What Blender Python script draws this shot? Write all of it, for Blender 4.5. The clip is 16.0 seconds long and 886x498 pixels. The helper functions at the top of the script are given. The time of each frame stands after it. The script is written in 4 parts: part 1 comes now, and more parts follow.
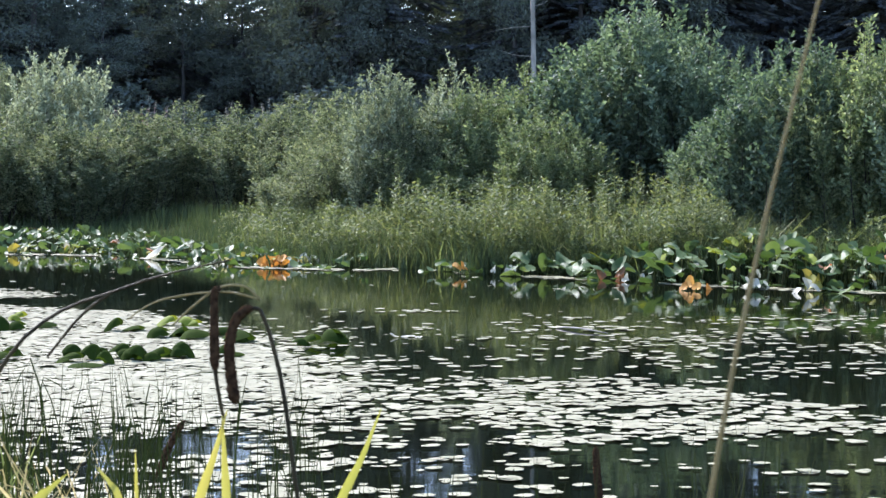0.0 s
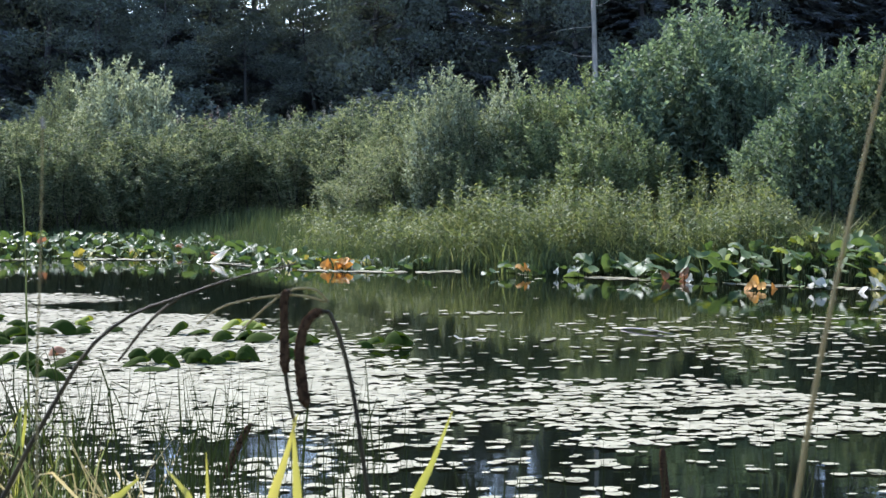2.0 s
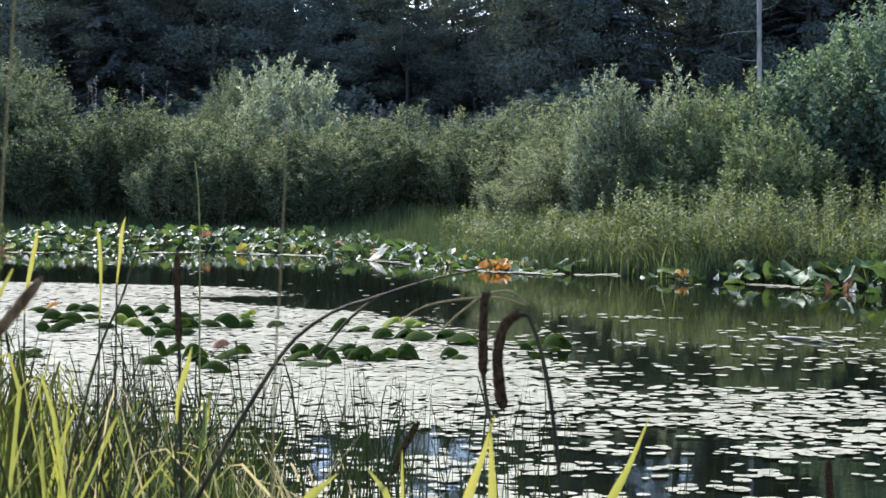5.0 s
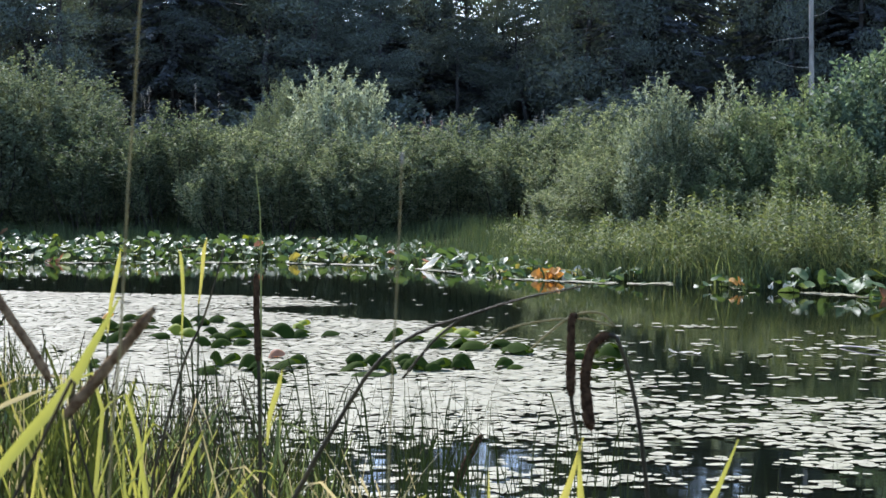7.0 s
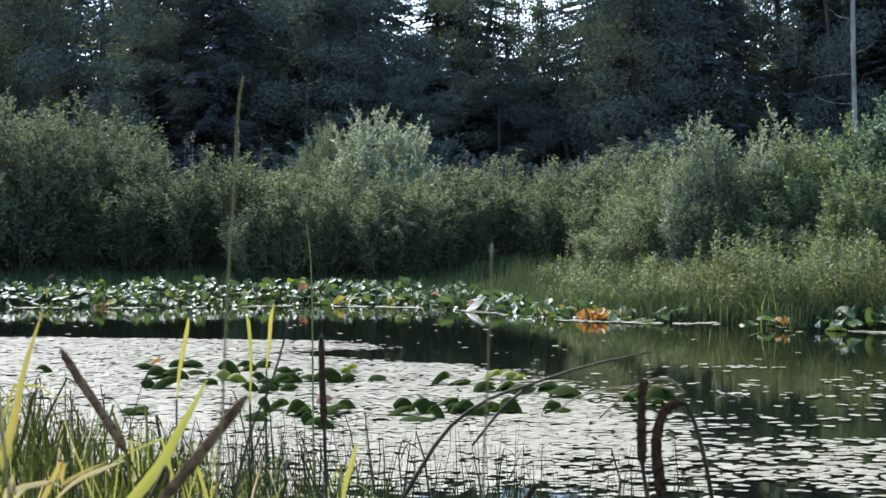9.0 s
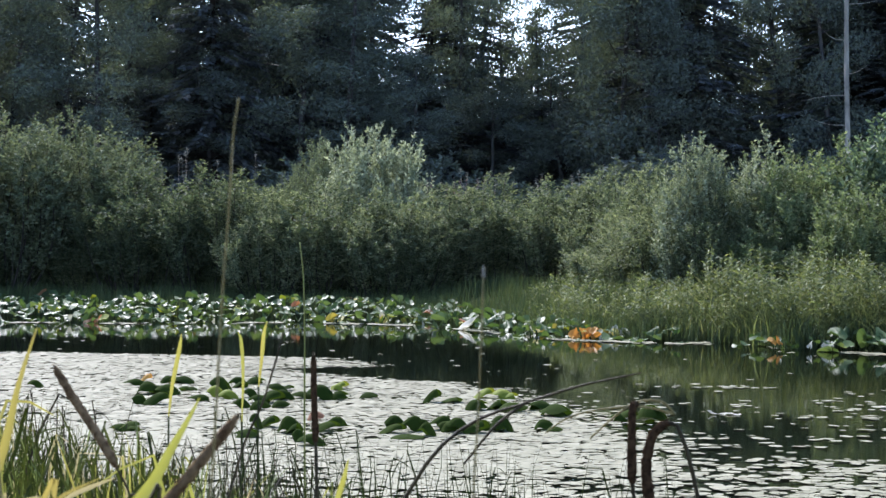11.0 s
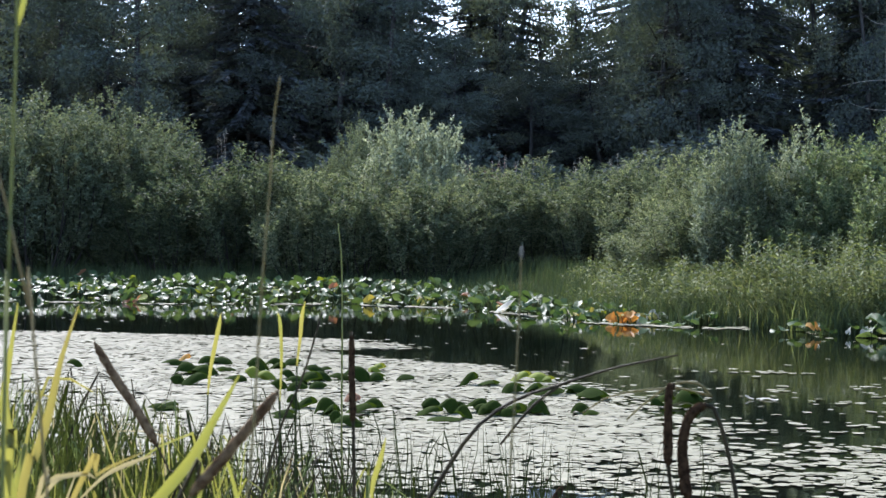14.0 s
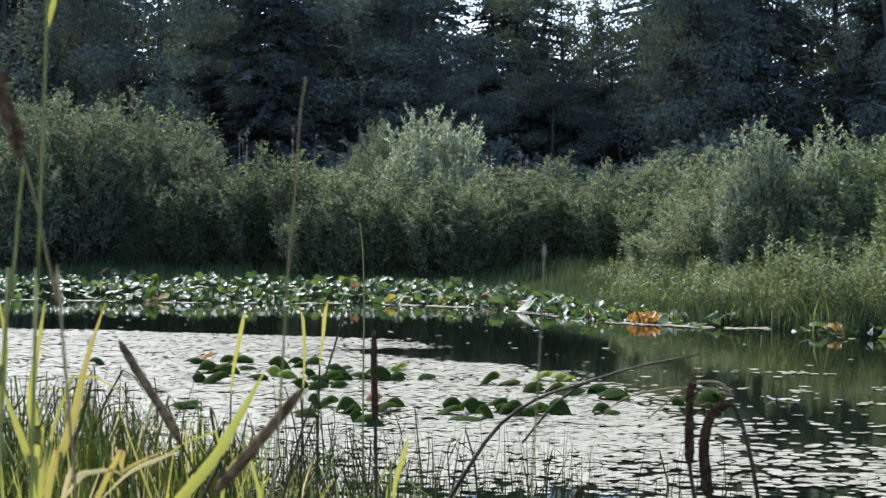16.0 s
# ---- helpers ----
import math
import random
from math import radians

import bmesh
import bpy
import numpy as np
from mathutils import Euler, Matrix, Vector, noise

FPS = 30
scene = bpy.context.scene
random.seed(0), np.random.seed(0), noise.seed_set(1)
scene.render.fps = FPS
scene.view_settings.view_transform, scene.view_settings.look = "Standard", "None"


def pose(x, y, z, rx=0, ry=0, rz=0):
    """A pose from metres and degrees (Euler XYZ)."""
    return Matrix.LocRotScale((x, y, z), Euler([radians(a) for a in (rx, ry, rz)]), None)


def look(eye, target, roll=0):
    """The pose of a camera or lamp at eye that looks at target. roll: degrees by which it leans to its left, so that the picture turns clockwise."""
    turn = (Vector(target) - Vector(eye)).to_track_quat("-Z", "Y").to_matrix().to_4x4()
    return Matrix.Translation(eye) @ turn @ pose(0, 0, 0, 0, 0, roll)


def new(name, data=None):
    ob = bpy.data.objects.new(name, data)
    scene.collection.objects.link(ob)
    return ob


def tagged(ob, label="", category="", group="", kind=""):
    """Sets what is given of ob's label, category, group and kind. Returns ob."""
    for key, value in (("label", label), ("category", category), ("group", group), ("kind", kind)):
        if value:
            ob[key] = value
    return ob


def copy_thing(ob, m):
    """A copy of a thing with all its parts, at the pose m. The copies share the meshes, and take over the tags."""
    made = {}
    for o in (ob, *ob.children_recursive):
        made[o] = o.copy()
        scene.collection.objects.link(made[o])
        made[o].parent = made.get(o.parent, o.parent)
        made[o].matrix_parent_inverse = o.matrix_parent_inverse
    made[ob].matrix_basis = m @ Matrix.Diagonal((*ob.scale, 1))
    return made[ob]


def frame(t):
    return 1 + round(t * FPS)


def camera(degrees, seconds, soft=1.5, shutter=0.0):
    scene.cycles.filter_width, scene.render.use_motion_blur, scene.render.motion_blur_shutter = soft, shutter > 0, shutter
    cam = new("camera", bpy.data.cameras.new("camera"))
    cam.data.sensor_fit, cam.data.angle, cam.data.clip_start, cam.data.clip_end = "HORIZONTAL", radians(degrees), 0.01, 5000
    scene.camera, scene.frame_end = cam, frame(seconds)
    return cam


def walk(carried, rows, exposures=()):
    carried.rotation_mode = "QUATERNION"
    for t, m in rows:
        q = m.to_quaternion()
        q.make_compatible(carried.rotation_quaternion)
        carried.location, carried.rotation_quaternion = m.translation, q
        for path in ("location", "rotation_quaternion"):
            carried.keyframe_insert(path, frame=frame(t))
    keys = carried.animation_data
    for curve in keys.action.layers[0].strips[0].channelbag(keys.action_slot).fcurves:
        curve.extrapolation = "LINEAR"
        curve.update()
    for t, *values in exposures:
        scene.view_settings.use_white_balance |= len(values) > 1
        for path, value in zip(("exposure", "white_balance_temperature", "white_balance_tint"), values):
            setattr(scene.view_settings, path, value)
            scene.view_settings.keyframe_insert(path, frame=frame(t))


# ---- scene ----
cam = camera(29.0, 16.0, 1.5)
cam.data.dof.use_dof, cam.data.dof.focus_distance, cam.data.dof.aperture_fstop = True, 22.0, 26.0
PATH = [
    (0.0, pose(0.0886, 0.0539, 1.7243, 87.216, 0, -5.027) @ pose(0, 0, 0, 0, 0, -0.075)),
    (0.5, pose(0.0910, 0.0876, 1.7214, 87.176, 0, -4.676) @ pose(0, 0, 0, 0, 0, -0.234)),
    (1.0, pose(0.0900, 0.0864, 1.7196, 87.121, 0, -4.314) @ pose(0, 0, 0, 0, 0, -0.216)),
    (1.5, pose(0.0922, 0.1042, 1.7178, 87.084, 0, -4.025) @ pose(0, 0, 0, 0, 0, -0.227)),
    (2.0, pose(0.0804, 0.0677, 1.7235, 87.291, 0, -2.946) @ pose(0, 0, 0, 0, 0, -0.635)),
    (2.5, pose(0.0724, 0.0726, 1.7237, 87.564, 0, -1.643) @ pose(0, 0, 0, 0, 0, -0.693)),
    (3.0, pose(0.0502, 0.0416, 1.7305, 87.542, 0, -0.705) @ pose(0, 0, 0, 0, 0, -0.108)),
    (3.5, pose(0.0434, 0.0524, 1.7283, 87.268, 0, 0.182) @ pose(0, 0, 0, 0, 0, 0.239)),
    (4.0, pose(0.0331, 0.0460, 1.7292, 87.138, 0, 0.964) @ pose(0, 0, 0, 0, 0, 0.521)),
    (4.5, pose(0.0271, 0.0669, 1.7279, 87.197, 0, 1.702) @ pose(0, 0, 0, 0, 0, 0.596)),
    (5.0, pose(0.0261, 0.0550, 1.7277, 87.333, 0, 2.257) @ pose(0, 0, 0, 0, 0, 0.493)),
    (7.5, pose(-0.0320, 0.0456, 1.7562, 87.694, 0, 4.403) @ pose(0, 0, 0, 0, 0, 0.171)),
    (8.0, pose(-0.0412, 0.0333, 1.7718, 87.970, 0, 4.969) @ pose(0, 0, 0, 0, 0, 0.012)),
    (8.5, pose(-0.0484, 0.0176, 1.7809, 88.642, 0, 5.417) @ pose(0, 0, 0, 0, 0, -0.327)),
    (9.0, pose(-0.0515, 0.0266, 1.7810, 88.933, 0, 5.338) @ pose(0, 0, 0, 0, 0, -0.442)),
    (11.5, pose(-0.0490, 0.0083, 1.7841, 89.567, 0, 5.074) @ pose(0, 0, 0, 0, 0, 0.077)),
    (12.0, pose(-0.0479, 0.0018, 1.7839, 89.448, 0, 5.270) @ pose(0, 0, 0, 0, 0, -0.017)),
    (12.5, pose(-0.0484, 0.0103, 1.7827, 89.398, 0, 5.720) @ pose(0, 0, 0, 0, 0, 0.119)),
    (13.0, pose(-0.0475, 0.0035, 1.7834, 89.303, 0, 6.009) @ pose(0, 0, 0, 0, 0, 0.164)),
    (13.5, pose(-0.0489, 0.0064, 1.7816, 89.116, 0, 6.240) @ pose(0, 0, 0, 0, 0, 0.416)),
    (14.0, pose(-0.0499, 0.0064, 1.7813, 88.952, 0, 6.355) @ pose(0, 0, 0, 0, 0, 0.398)),
    (14.5, pose(-0.0502, 0.0099, 1.7806, 88.765, 0, 6.473) @ pose(0, 0, 0, 0, 0, 0.454)),
    (15.0, pose(-0.0501, -0.0013, 1.7814, 88.721, 0, 6.687) @ pose(0, 0, 0, 0, 0, 0.344)),
    (15.5, pose(-0.0497, -0.0100, 1.7824, 88.814, 0, 6.908) @ pose(0, 0, 0, 0, 0, 0.334)),
    (16.0, pose(-0.0504, -0.0045, 1.7811, 88.930, 0, 7.063) @ pose(0, 0, 0, 0, 0, 0.502)),
]
walk(cam, PATH, [(0.0, 1.60, 5750, 17), (2.0, 1.47, 5750, 17), (5.0, 1.40, 5750, 17), (9.0, 1.25, 5750, 17), (16.0, 1.21, 5750, 17)])

# ---------------------------------------------------------------- light
SUN_AZ, SUN_EL = -27.0, 42.0        # degrees to the left of +y, above the horizon
az, el = radians(SUN_AZ), radians(SUN_EL)
to_sun = Vector((math.sin(az) * math.cos(el), math.cos(az) * math.cos(el), math.sin(el)))
world = bpy.data.worlds.new("daylight")
scene.world = world
world.use_nodes = True
sky = world.node_tree.nodes.new("ShaderNodeTexSky")
sky.sky_type, sky.sun_disc = "NISHITA", False
sky.sun_elevation, sky.sun_rotation = el, az
sky.air_density, sky.dust_density, sky.ozone_density = 1.0, 0.7, 1.2
world.node_tree.links.new(sky.outputs[0], world.node_tree.nodes["Background"].inputs[0])
world.node_tree.nodes["Background"].inputs[1].default_value = 0.15
sun = new("sun", bpy.data.lights.new("sun", "SUN"))
sun.data.energy, sun.data.angle, sun.data.color = 4.9, radians(0.6), (1.0, 0.95, 0.87)
sun.matrix_world = look(to_sun * 200, (0, 0, 0))

rng = np.random.default_rng(7)


# ---------------------------------------------------------------- mesh helpers
def mesh_np(name, V, F):
    """A mesh from arrays of vertices and of triangles."""
    V, F = np.asarray(V, np.float32), np.asarray(F, np.int32)
    me = bpy.data.meshes.new(name)
    me.vertices.add(len(V))
    me.vertices.foreach_set("co", V.ravel())
    me.loops.add(F.size)
    me.loops.foreach_set("vertex_index", F.ravel())
    me.polygons.add(len(F))
    me.polygons.foreach_set("loop_start", np.arange(0, F.size, 3, dtype=np.int32))
    me.update(calc_edges=True)
    return me


def join(*pieces):
    """Several (V, F) pairs as one."""
    vs, fs, k = [], [], 0
    for V, F in pieces:
        vs.append(np.asarray(V, float)), fs.append(np.asarray(F, int) + k)
        k += len(V)
    return np.concatenate(vs), np.concatenate(fs)


def unit(a):
    a = np.asarray(a, float)
    return a / np.maximum(np.linalg.norm(a, axis=-1, keepdims=True), 1e-9)


def diamonds(base, d, n, L, W, fold=0.12):
    """Pointed leaves folded along the midrib, one per row."""
    d, n = unit(d), unit(n)
    s = unit(np.cross(d, n))
    n = np.cross(s, d)
    L, W = np.reshape(L, (-1, 1)) * np.ones((len(base), 1)), np.reshape(W, (-1, 1)) * np.ones((len(base), 1))
    mid = base + d * L * 0.45 + n * W * fold
    V = np.stack([base, mid + s * W / 2, base + d * L - n * L * 0.05, mid - s * W / 2], 1).reshape(-1, 3)
    i = np.arange(len(base))[:, None] * 4
    F = np.concatenate([i + [0, 1, 2], i + [0, 2, 3]], 1).reshape(-1, 3)
    return V, F


def bezier(pts, n):
    """A smooth line of n points through the given ones."""
    p = np.asarray(pts, float)
    t = np.linspace(0, len(p) - 1, n)
    q = np.vstack([2 * p[0] - p[1], p, 2 * p[-1] - p[-2]])
    out = []
    for u in t:
        i = min(int(u), len(p) - 2)
        f, a, b, c, d = u - i, q[i], q[i + 1], q[i + 2], q[i + 3]
        out.append(0.5 * (2 * b + (c - a) * f + (2 * a - 5 * b + 4 * c - d) * f * f + (3 * b - 3 * c + d - a) * f ** 3))
    return np.array(out)


def tube(line, radii, seg=6):
    """A round stem along a line; closed at both ends."""
    p = np.asarray(line, float)
    r = np.broadcast_to(np.asarray(radii, float), (len(p),))
    t = unit(np.gradient(p, axis=0))
    ref = np.array([0.31, 0.9, 0.17]) if abs(t[:, 1]).mean() < 0.8 else np.array([0.9, 0.1, 0.3])
    a = unit(np.cross(t, ref))
    b = np.cross(t, a)
    w = np.linspace(0, 2 * math.pi, seg, endpoint=False)
    V = (p[:, None] + r[:, None, None] * (a[:, None] * np.cos(w)[None, :, None] + b[:, None] * np.sin(w)[None, :, None])).reshape(-1, 3)
    F = []
    for i in range(len(p) - 1):
        for j in range(seg):
            k = (j + 1) % seg
            F += [(i * seg + j, i * seg + k, (i + 1) * seg + k), (i * seg + j, (i + 1) * seg + k, (i + 1) * seg + j)]
    e = len(V)
    V = np.vstack([V, p[:1], p[-1:]])
    for j in range(seg):
        k = (j + 1) % seg
        F += [(e, k, j), (e + 1, (len(p) - 1) * seg + j, (len(p) - 1) * seg + k)]
    return V, np.array(F)


def ribbon(line, widths, facing, keel=0.18):
    """A long grass blade: a strip with a keel down its middle."""
    p = np.asarray(line, float)
    w = np.asarray(widths, float)[:, None]
    t = unit(np.gradient(p, axis=0))
    s = unit(np.cross(t, np.broadcast_to(np.asarray(facing, float), p.shape)))
    n = np.cross(s, t)
    V = np.stack([p + s * w / 2, p - n * w * keel, p - s * w / 2], 1).reshape(-1, 3)
    F = []
    for i in range(len(p) - 1):
        a, b = 3 * i, 3 * i + 3
        F += [(a, a + 1, b + 1), (a, b + 1, b), (a + 1, a + 2, b + 2), (a + 1, b + 2, b + 1)]
    return V, np.array(F)


def smooth(me):
    me.polygons.foreach_set("use_smooth", np.ones(len(me.polygons), bool))
    return me


def part(name, vf, material, parent, label="", kind=""):
    """One mesh object under a thing or a part."""
    me = vf if isinstance(vf, bpy.types.Mesh) else mesh_np(name, *vf)
    if not me.materials:
        me.materials.append(material)
    ob = new(name, me)
    ob.parent = parent
    return tagged(ob, label, kind=kind)


def thing(name, label, category, at=(0, 0, 0), group=""):
    ob = new(name)
    ob.location = at
    ob.empty_display_size = 0.1
    return tagged(ob, label, category, group)


def solid(name, vf, material, label, category, kind="", group=""):
    me = vf if isinstance(vf, bpy.types.Mesh) else mesh_np(name, *vf)
    me.materials.append(material)
    return tagged(new(name, me), label, category, group, kind)


# ---------------------------------------------------------------- materials
def nodes(name):
    m = bpy.data.materials.new(name)
    m.use_nodes = True
    t = m.node_tree
    return m, t, t.nodes["Principled BSDF"]


def ramp(t, stops, factor):
    r = t.nodes.new("ShaderNodeValToRGB")
    while len(r.color_ramp.elements) < len(stops):
        r.color_ramp.elements.new(0.5)
    for e, (p, c) in zip(r.color_ramp.elements, stops):
        e.position, e.color = p, (*c, 1)
    t.links.new(factor, r.inputs[0])
    return r.outputs[0]


def noise_tex(t, scale, detail=3.0, stretch=None):
    n = t.nodes.new("ShaderNodeTexNoise")
    n.inputs["Scale"].default_value, n.inputs["Detail"].default_value = scale, detail
    c = t.nodes.new("ShaderNodeTexCoord")
    if stretch:
        k = t.nodes.new("ShaderNodeMapping")
        k.inputs["Scale"].default_value = stretch
        t.links.new(c.outputs["Object"], k.inputs[0])
        t.links.new(k.outputs[0], n.inputs["Vector"])
    else:
        t.links.new(c.outputs["Object"], n.inputs["Vector"])
    return n.outputs[0]


def leaf_mat(name, stops, through_light=0.35, rough=0.45, tint=(1.25, 1.35, 0.6), spec=0.5, patch=0.6):
    """Leaves: colour by leaf and by larger patches; some light passes through."""
    m, t, p = nodes(name)
    isl = t.nodes.new("ShaderNodeNewGeometry").outputs["Random Per Island"]
    big = noise_tex(t, patch, 2.0)
    mix = t.nodes.new("ShaderNodeMath")
    mix.operation = "MULTIPLY_ADD"
    mix.inputs[1].default_value = 0.5
    half = t.nodes.new("ShaderNodeMath")
    half.operation = "MULTIPLY"
    half.inputs[1].default_value = 0.35
    each = t.nodes.new("ShaderNodeMath")
    each.operation = "MULTIPLY_ADD"
    each.inputs[1].default_value = 0.25
    t.links.new(t.nodes.new("ShaderNodeObjectInfo").outputs["Random"], each.inputs[0])
    t.links.new(half.outputs[0], each.inputs[2])
    t.links.new(big, half.inputs[0])
    t.links.new(isl, mix.inputs[0])
    t.links.new(each.outputs[0], mix.inputs[2])
    col = ramp(t, stops, mix.outputs[0])
    t.links.new(col, p.inputs["Base Color"])
    p.inputs["Roughness"].default_value = rough
    p.inputs["Specular IOR Level"].default_value = spec
    if through_light:
        tr = t.nodes.new("ShaderNodeBsdfTranslucent")
        mul = t.nodes.new("ShaderNodeMix")
        mul.data_type, mul.blend_type = "RGBA", "MULTIPLY"
        mul.inputs[0].default_value = 1.0
        t.links.new(col, mul.inputs[6])
        mul.inputs[7].default_value = (*tint, 1)
        t.links.new(mul.outputs[2], tr.inputs[0])
        mx = t.nodes.new("ShaderNodeMixShader")
        mx.inputs[0].default_value = through_light
        t.links.new(p.outputs[0], mx.inputs[1])
        t.links.new(tr.outputs[0], mx.inputs[2])
        t.links.new(mx.outputs[0], t.nodes["Material Output"].inputs[0])
    return m


def bark_mat(name, a, b, scale=6.0, rough=0.85, stretch=(1, 1, 0.25), spec=0.15):
    m, t, p = nodes(name)
    f = noise_tex(t, scale, 5.0, stretch)
    t.links.new(ramp(t, [(0.35, a), (0.65, b)], f), p.inputs["Base Color"])
    p.inputs["Roughness"].default_value = rough
    p.inputs["Specular IOR Level"].default_value = spec
    bump = t.nodes.new("ShaderNodeBump")
    bump.inputs["Strength"].default_value = 0.5
    t.links.new(f, bump.inputs["Height"])
    t.links.new(bump.outputs[0], p.inputs["Normal"])
    return m


def water_mat():
    m, t, p = nodes("pond_water")
    f = noise_tex(t, 0.35, 3.0)
    t.links.new(ramp(t, [(0.3, (0.002, 0.0035, 0.002)), (0.7, (0.005, 0.006, 0.003))], f), p.inputs["Base Color"])
    p.inputs["Roughness"].default_value = 0.03
    p.inputs["IOR"].default_value = 1.33
    fine = noise_tex(t, 2.2, 3.0, (0.6, 2.2, 1))
    bump = t.nodes.new("ShaderNodeBump")
    bump.inputs["Strength"].default_value, bump.inputs["Distance"].default_value = 0.05, 0.02
    t.links.new(fine, bump.inputs["Height"])
    t.links.new(bump.outputs[0], p.inputs["Normal"])
    return m


WATER = water_mat()
SOIL = bark_mat("marsh_soil", (0.03, 0.028, 0.018), (0.07, 0.07, 0.035), 1.2, 1.0, (1, 1, 1), 0.0)
# pads: the pale base holds the sky's sheen, real gloss is almost off
PAD = leaf_mat("sky_sheen_pad", [(0.0, (0.185, 0.183, 0.115)), (0.5, (0.245, 0.236, 0.158)), (0.985, (0.31, 0.288, 0.207)), (1.0, (0.36, 0.16, 0.09))], 0.0, 0.6, spec=0.05, patch=0.8)
# far lily leaves: the palest stop paints the sky's sheen on them
LILY = leaf_mat("sheen_lily_leaf", [(0.0, (0.022, 0.042, 0.015)), (0.45, (0.045, 0.08, 0.026)), (0.65, (0.10, 0.14, 0.055)), (1.0, (0.34, 0.37, 0.22))], 0.25, 0.5, spec=0.12)
# raised lily leaves: green darkened for the shade on their near sides
LILY_SHADED = leaf_mat("shaded_raised_leaf", [(0.0, (0.013, 0.026, 0.006)), (0.5, (0.024, 0.042, 0.008)), (1.0, (0.056, 0.078, 0.014))], 0.28, 0.85, spec=0.02)
LILY_YELLOW = leaf_mat("yellowing_leaf", [(0.0, (0.24, 0.25, 0.05)), (1.0, (0.40, 0.34, 0.08))], 0.3, 0.6, (1.2, 1.0, 0.5), spec=0.15)
LILY_LIME = leaf_mat("lime_leaf", [(0.0, (0.12, 0.17, 0.02)), (1.0, (0.22, 0.25, 0.035))], 0.3, 0.7, (1.2, 1.1, 0.5), spec=0.08)
LILY_ORANGE = leaf_mat("orange_leaf", [(0.0, (0.30, 0.12, 0.03)), (0.5, (0.46, 0.23, 0.05)), (1.0, (0.62, 0.44, 0.12))], 0.3, 0.6, (1.2, 0.9, 0.5), spec=0.15)
LILY_RED = leaf_mat("red_brown_leaf", [(0.0, (0.24, 0.11, 0.055)), (1.0, (0.36, 0.21, 0.12))], 0.3, 0.6, (1.2, 0.9, 0.6), spec=0.15)
LILY_PALE = leaf_mat("pale_leaf_underside", [(0.0, (0.30, 0.30, 0.22)), (1.0, (0.50, 0.48, 0.38))], 0.3, 0.6, (1, 1, 0.9), spec=0.2)
WILLOW = leaf_mat("willow_leaf", [(0.0, (0.024, 0.038, 0.024)), (0.45, (0.08, 0.103, 0.058)), (1.0, (0.34, 0.355, 0.21))], 0.38, 0.65, (1.15, 1.2, 0.78), spec=0.07)
# dulled bush leaves: shade and haze at the left bank put into the colour
WILLOW_HAZED = leaf_mat("hazed_willow_leaf", [(0.0, (0.055, 0.068, 0.044)), (0.5, (0.125, 0.15, 0.09)), (1.0, (0.28, 0.305, 0.19))], 0.3, 0.7, (1.15, 1.15, 0.75), spec=0.06)
WILLOW_GREEN = leaf_mat("green_willow_leaf", [(0.0, (0.04, 0.066, 0.04)), (0.5, (0.105, 0.14, 0.09)), (1.0, (0.33, 0.385, 0.255))], 0.34, 0.6, (1.1, 1.2, 0.75), spec=0.1)
# yellow-green willow, lightened so the colour itself gives the sun on it
WILLOW_SUNLIT = leaf_mat("sunlit_willow_leaf", [(0.0, (0.045, 0.066, 0.036)), (0.5, (0.135, 0.17, 0.085)), (1.0, (0.37, 0.395, 0.215))], 0.4, 0.6, (1.15, 1.2, 0.75), spec=0.15)
WILLOW_GREY = leaf_mat("grey_willow_leaf", [(0.0, (0.085, 0.105, 0.066)), (0.5, (0.215, 0.24, 0.155)), (1.0, (0.54, 0.555, 0.41))], 0.3, 0.6, (1.1, 1.15, 0.8), spec=0.08)
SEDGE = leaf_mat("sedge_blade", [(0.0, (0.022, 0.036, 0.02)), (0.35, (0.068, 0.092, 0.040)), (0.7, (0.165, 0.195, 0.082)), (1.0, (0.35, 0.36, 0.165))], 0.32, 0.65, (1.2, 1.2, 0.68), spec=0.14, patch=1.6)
# shaded copy of the sedge: the shade on the bank is in its colour
SEDGE_SHADED = leaf_mat("shaded_sedge_blade", [(0.0, (0.032, 0.05, 0.024)), (0.7, (0.076, 0.102, 0.045)), (1.0, (0.17, 0.18, 0.085))], 0.22, 0.7, (1.1, 1.15, 0.7), spec=0.08, patch=1.5)
BLADE = leaf_mat("cattail_blade", [(0.0, (0.14, 0.165, 0.05)), (0.6, (0.23, 0.24, 0.07)), (1.0, (0.40, 0.33, 0.12))], 0.48, 0.5, (1.2, 1.12, 0.55), spec=0.25)
BLADE_OLD = leaf_mat("yellowing_blade", [(0.0, (0.18, 0.18, 0.055)), (0.6, (0.27, 0.24, 0.08)), (1.0, (0.36, 0.26, 0.11))], 0.45, 0.55, (1.15, 1.05, 0.6), spec=0.2)
STRAW = leaf_mat("straw_blade", [(0.0, (0.26, 0.22, 0.10)), (1.0, (0.46, 0.39, 0.22))], 0.4, 0.6, (1.1, 1.05, 0.8), spec=0.2)
RUSH = leaf_mat("rush_stem", [(0.0, (0.016, 0.024, 0.009)), (0.6, (0.032, 0.042, 0.015)), (0.92, (0.06, 0.06, 0.025)), (1.0, (0.14, 0.12, 0.06))], 0.12, 0.75, spec=0.08)
GRASS = leaf_mat("shore_grass", [(0.0, (0.012, 0.018, 0.006)), (0.4, (0.026, 0.034, 0.010)), (0.7, (0.062, 0.074, 0.02)), (0.85, (0.12, 0.125, 0.036)), (1.0, (0.25, 0.205, 0.085))], 0.28, 0.7, (1.2, 1.2, 0.6), spec=0.08, patch=9.0)
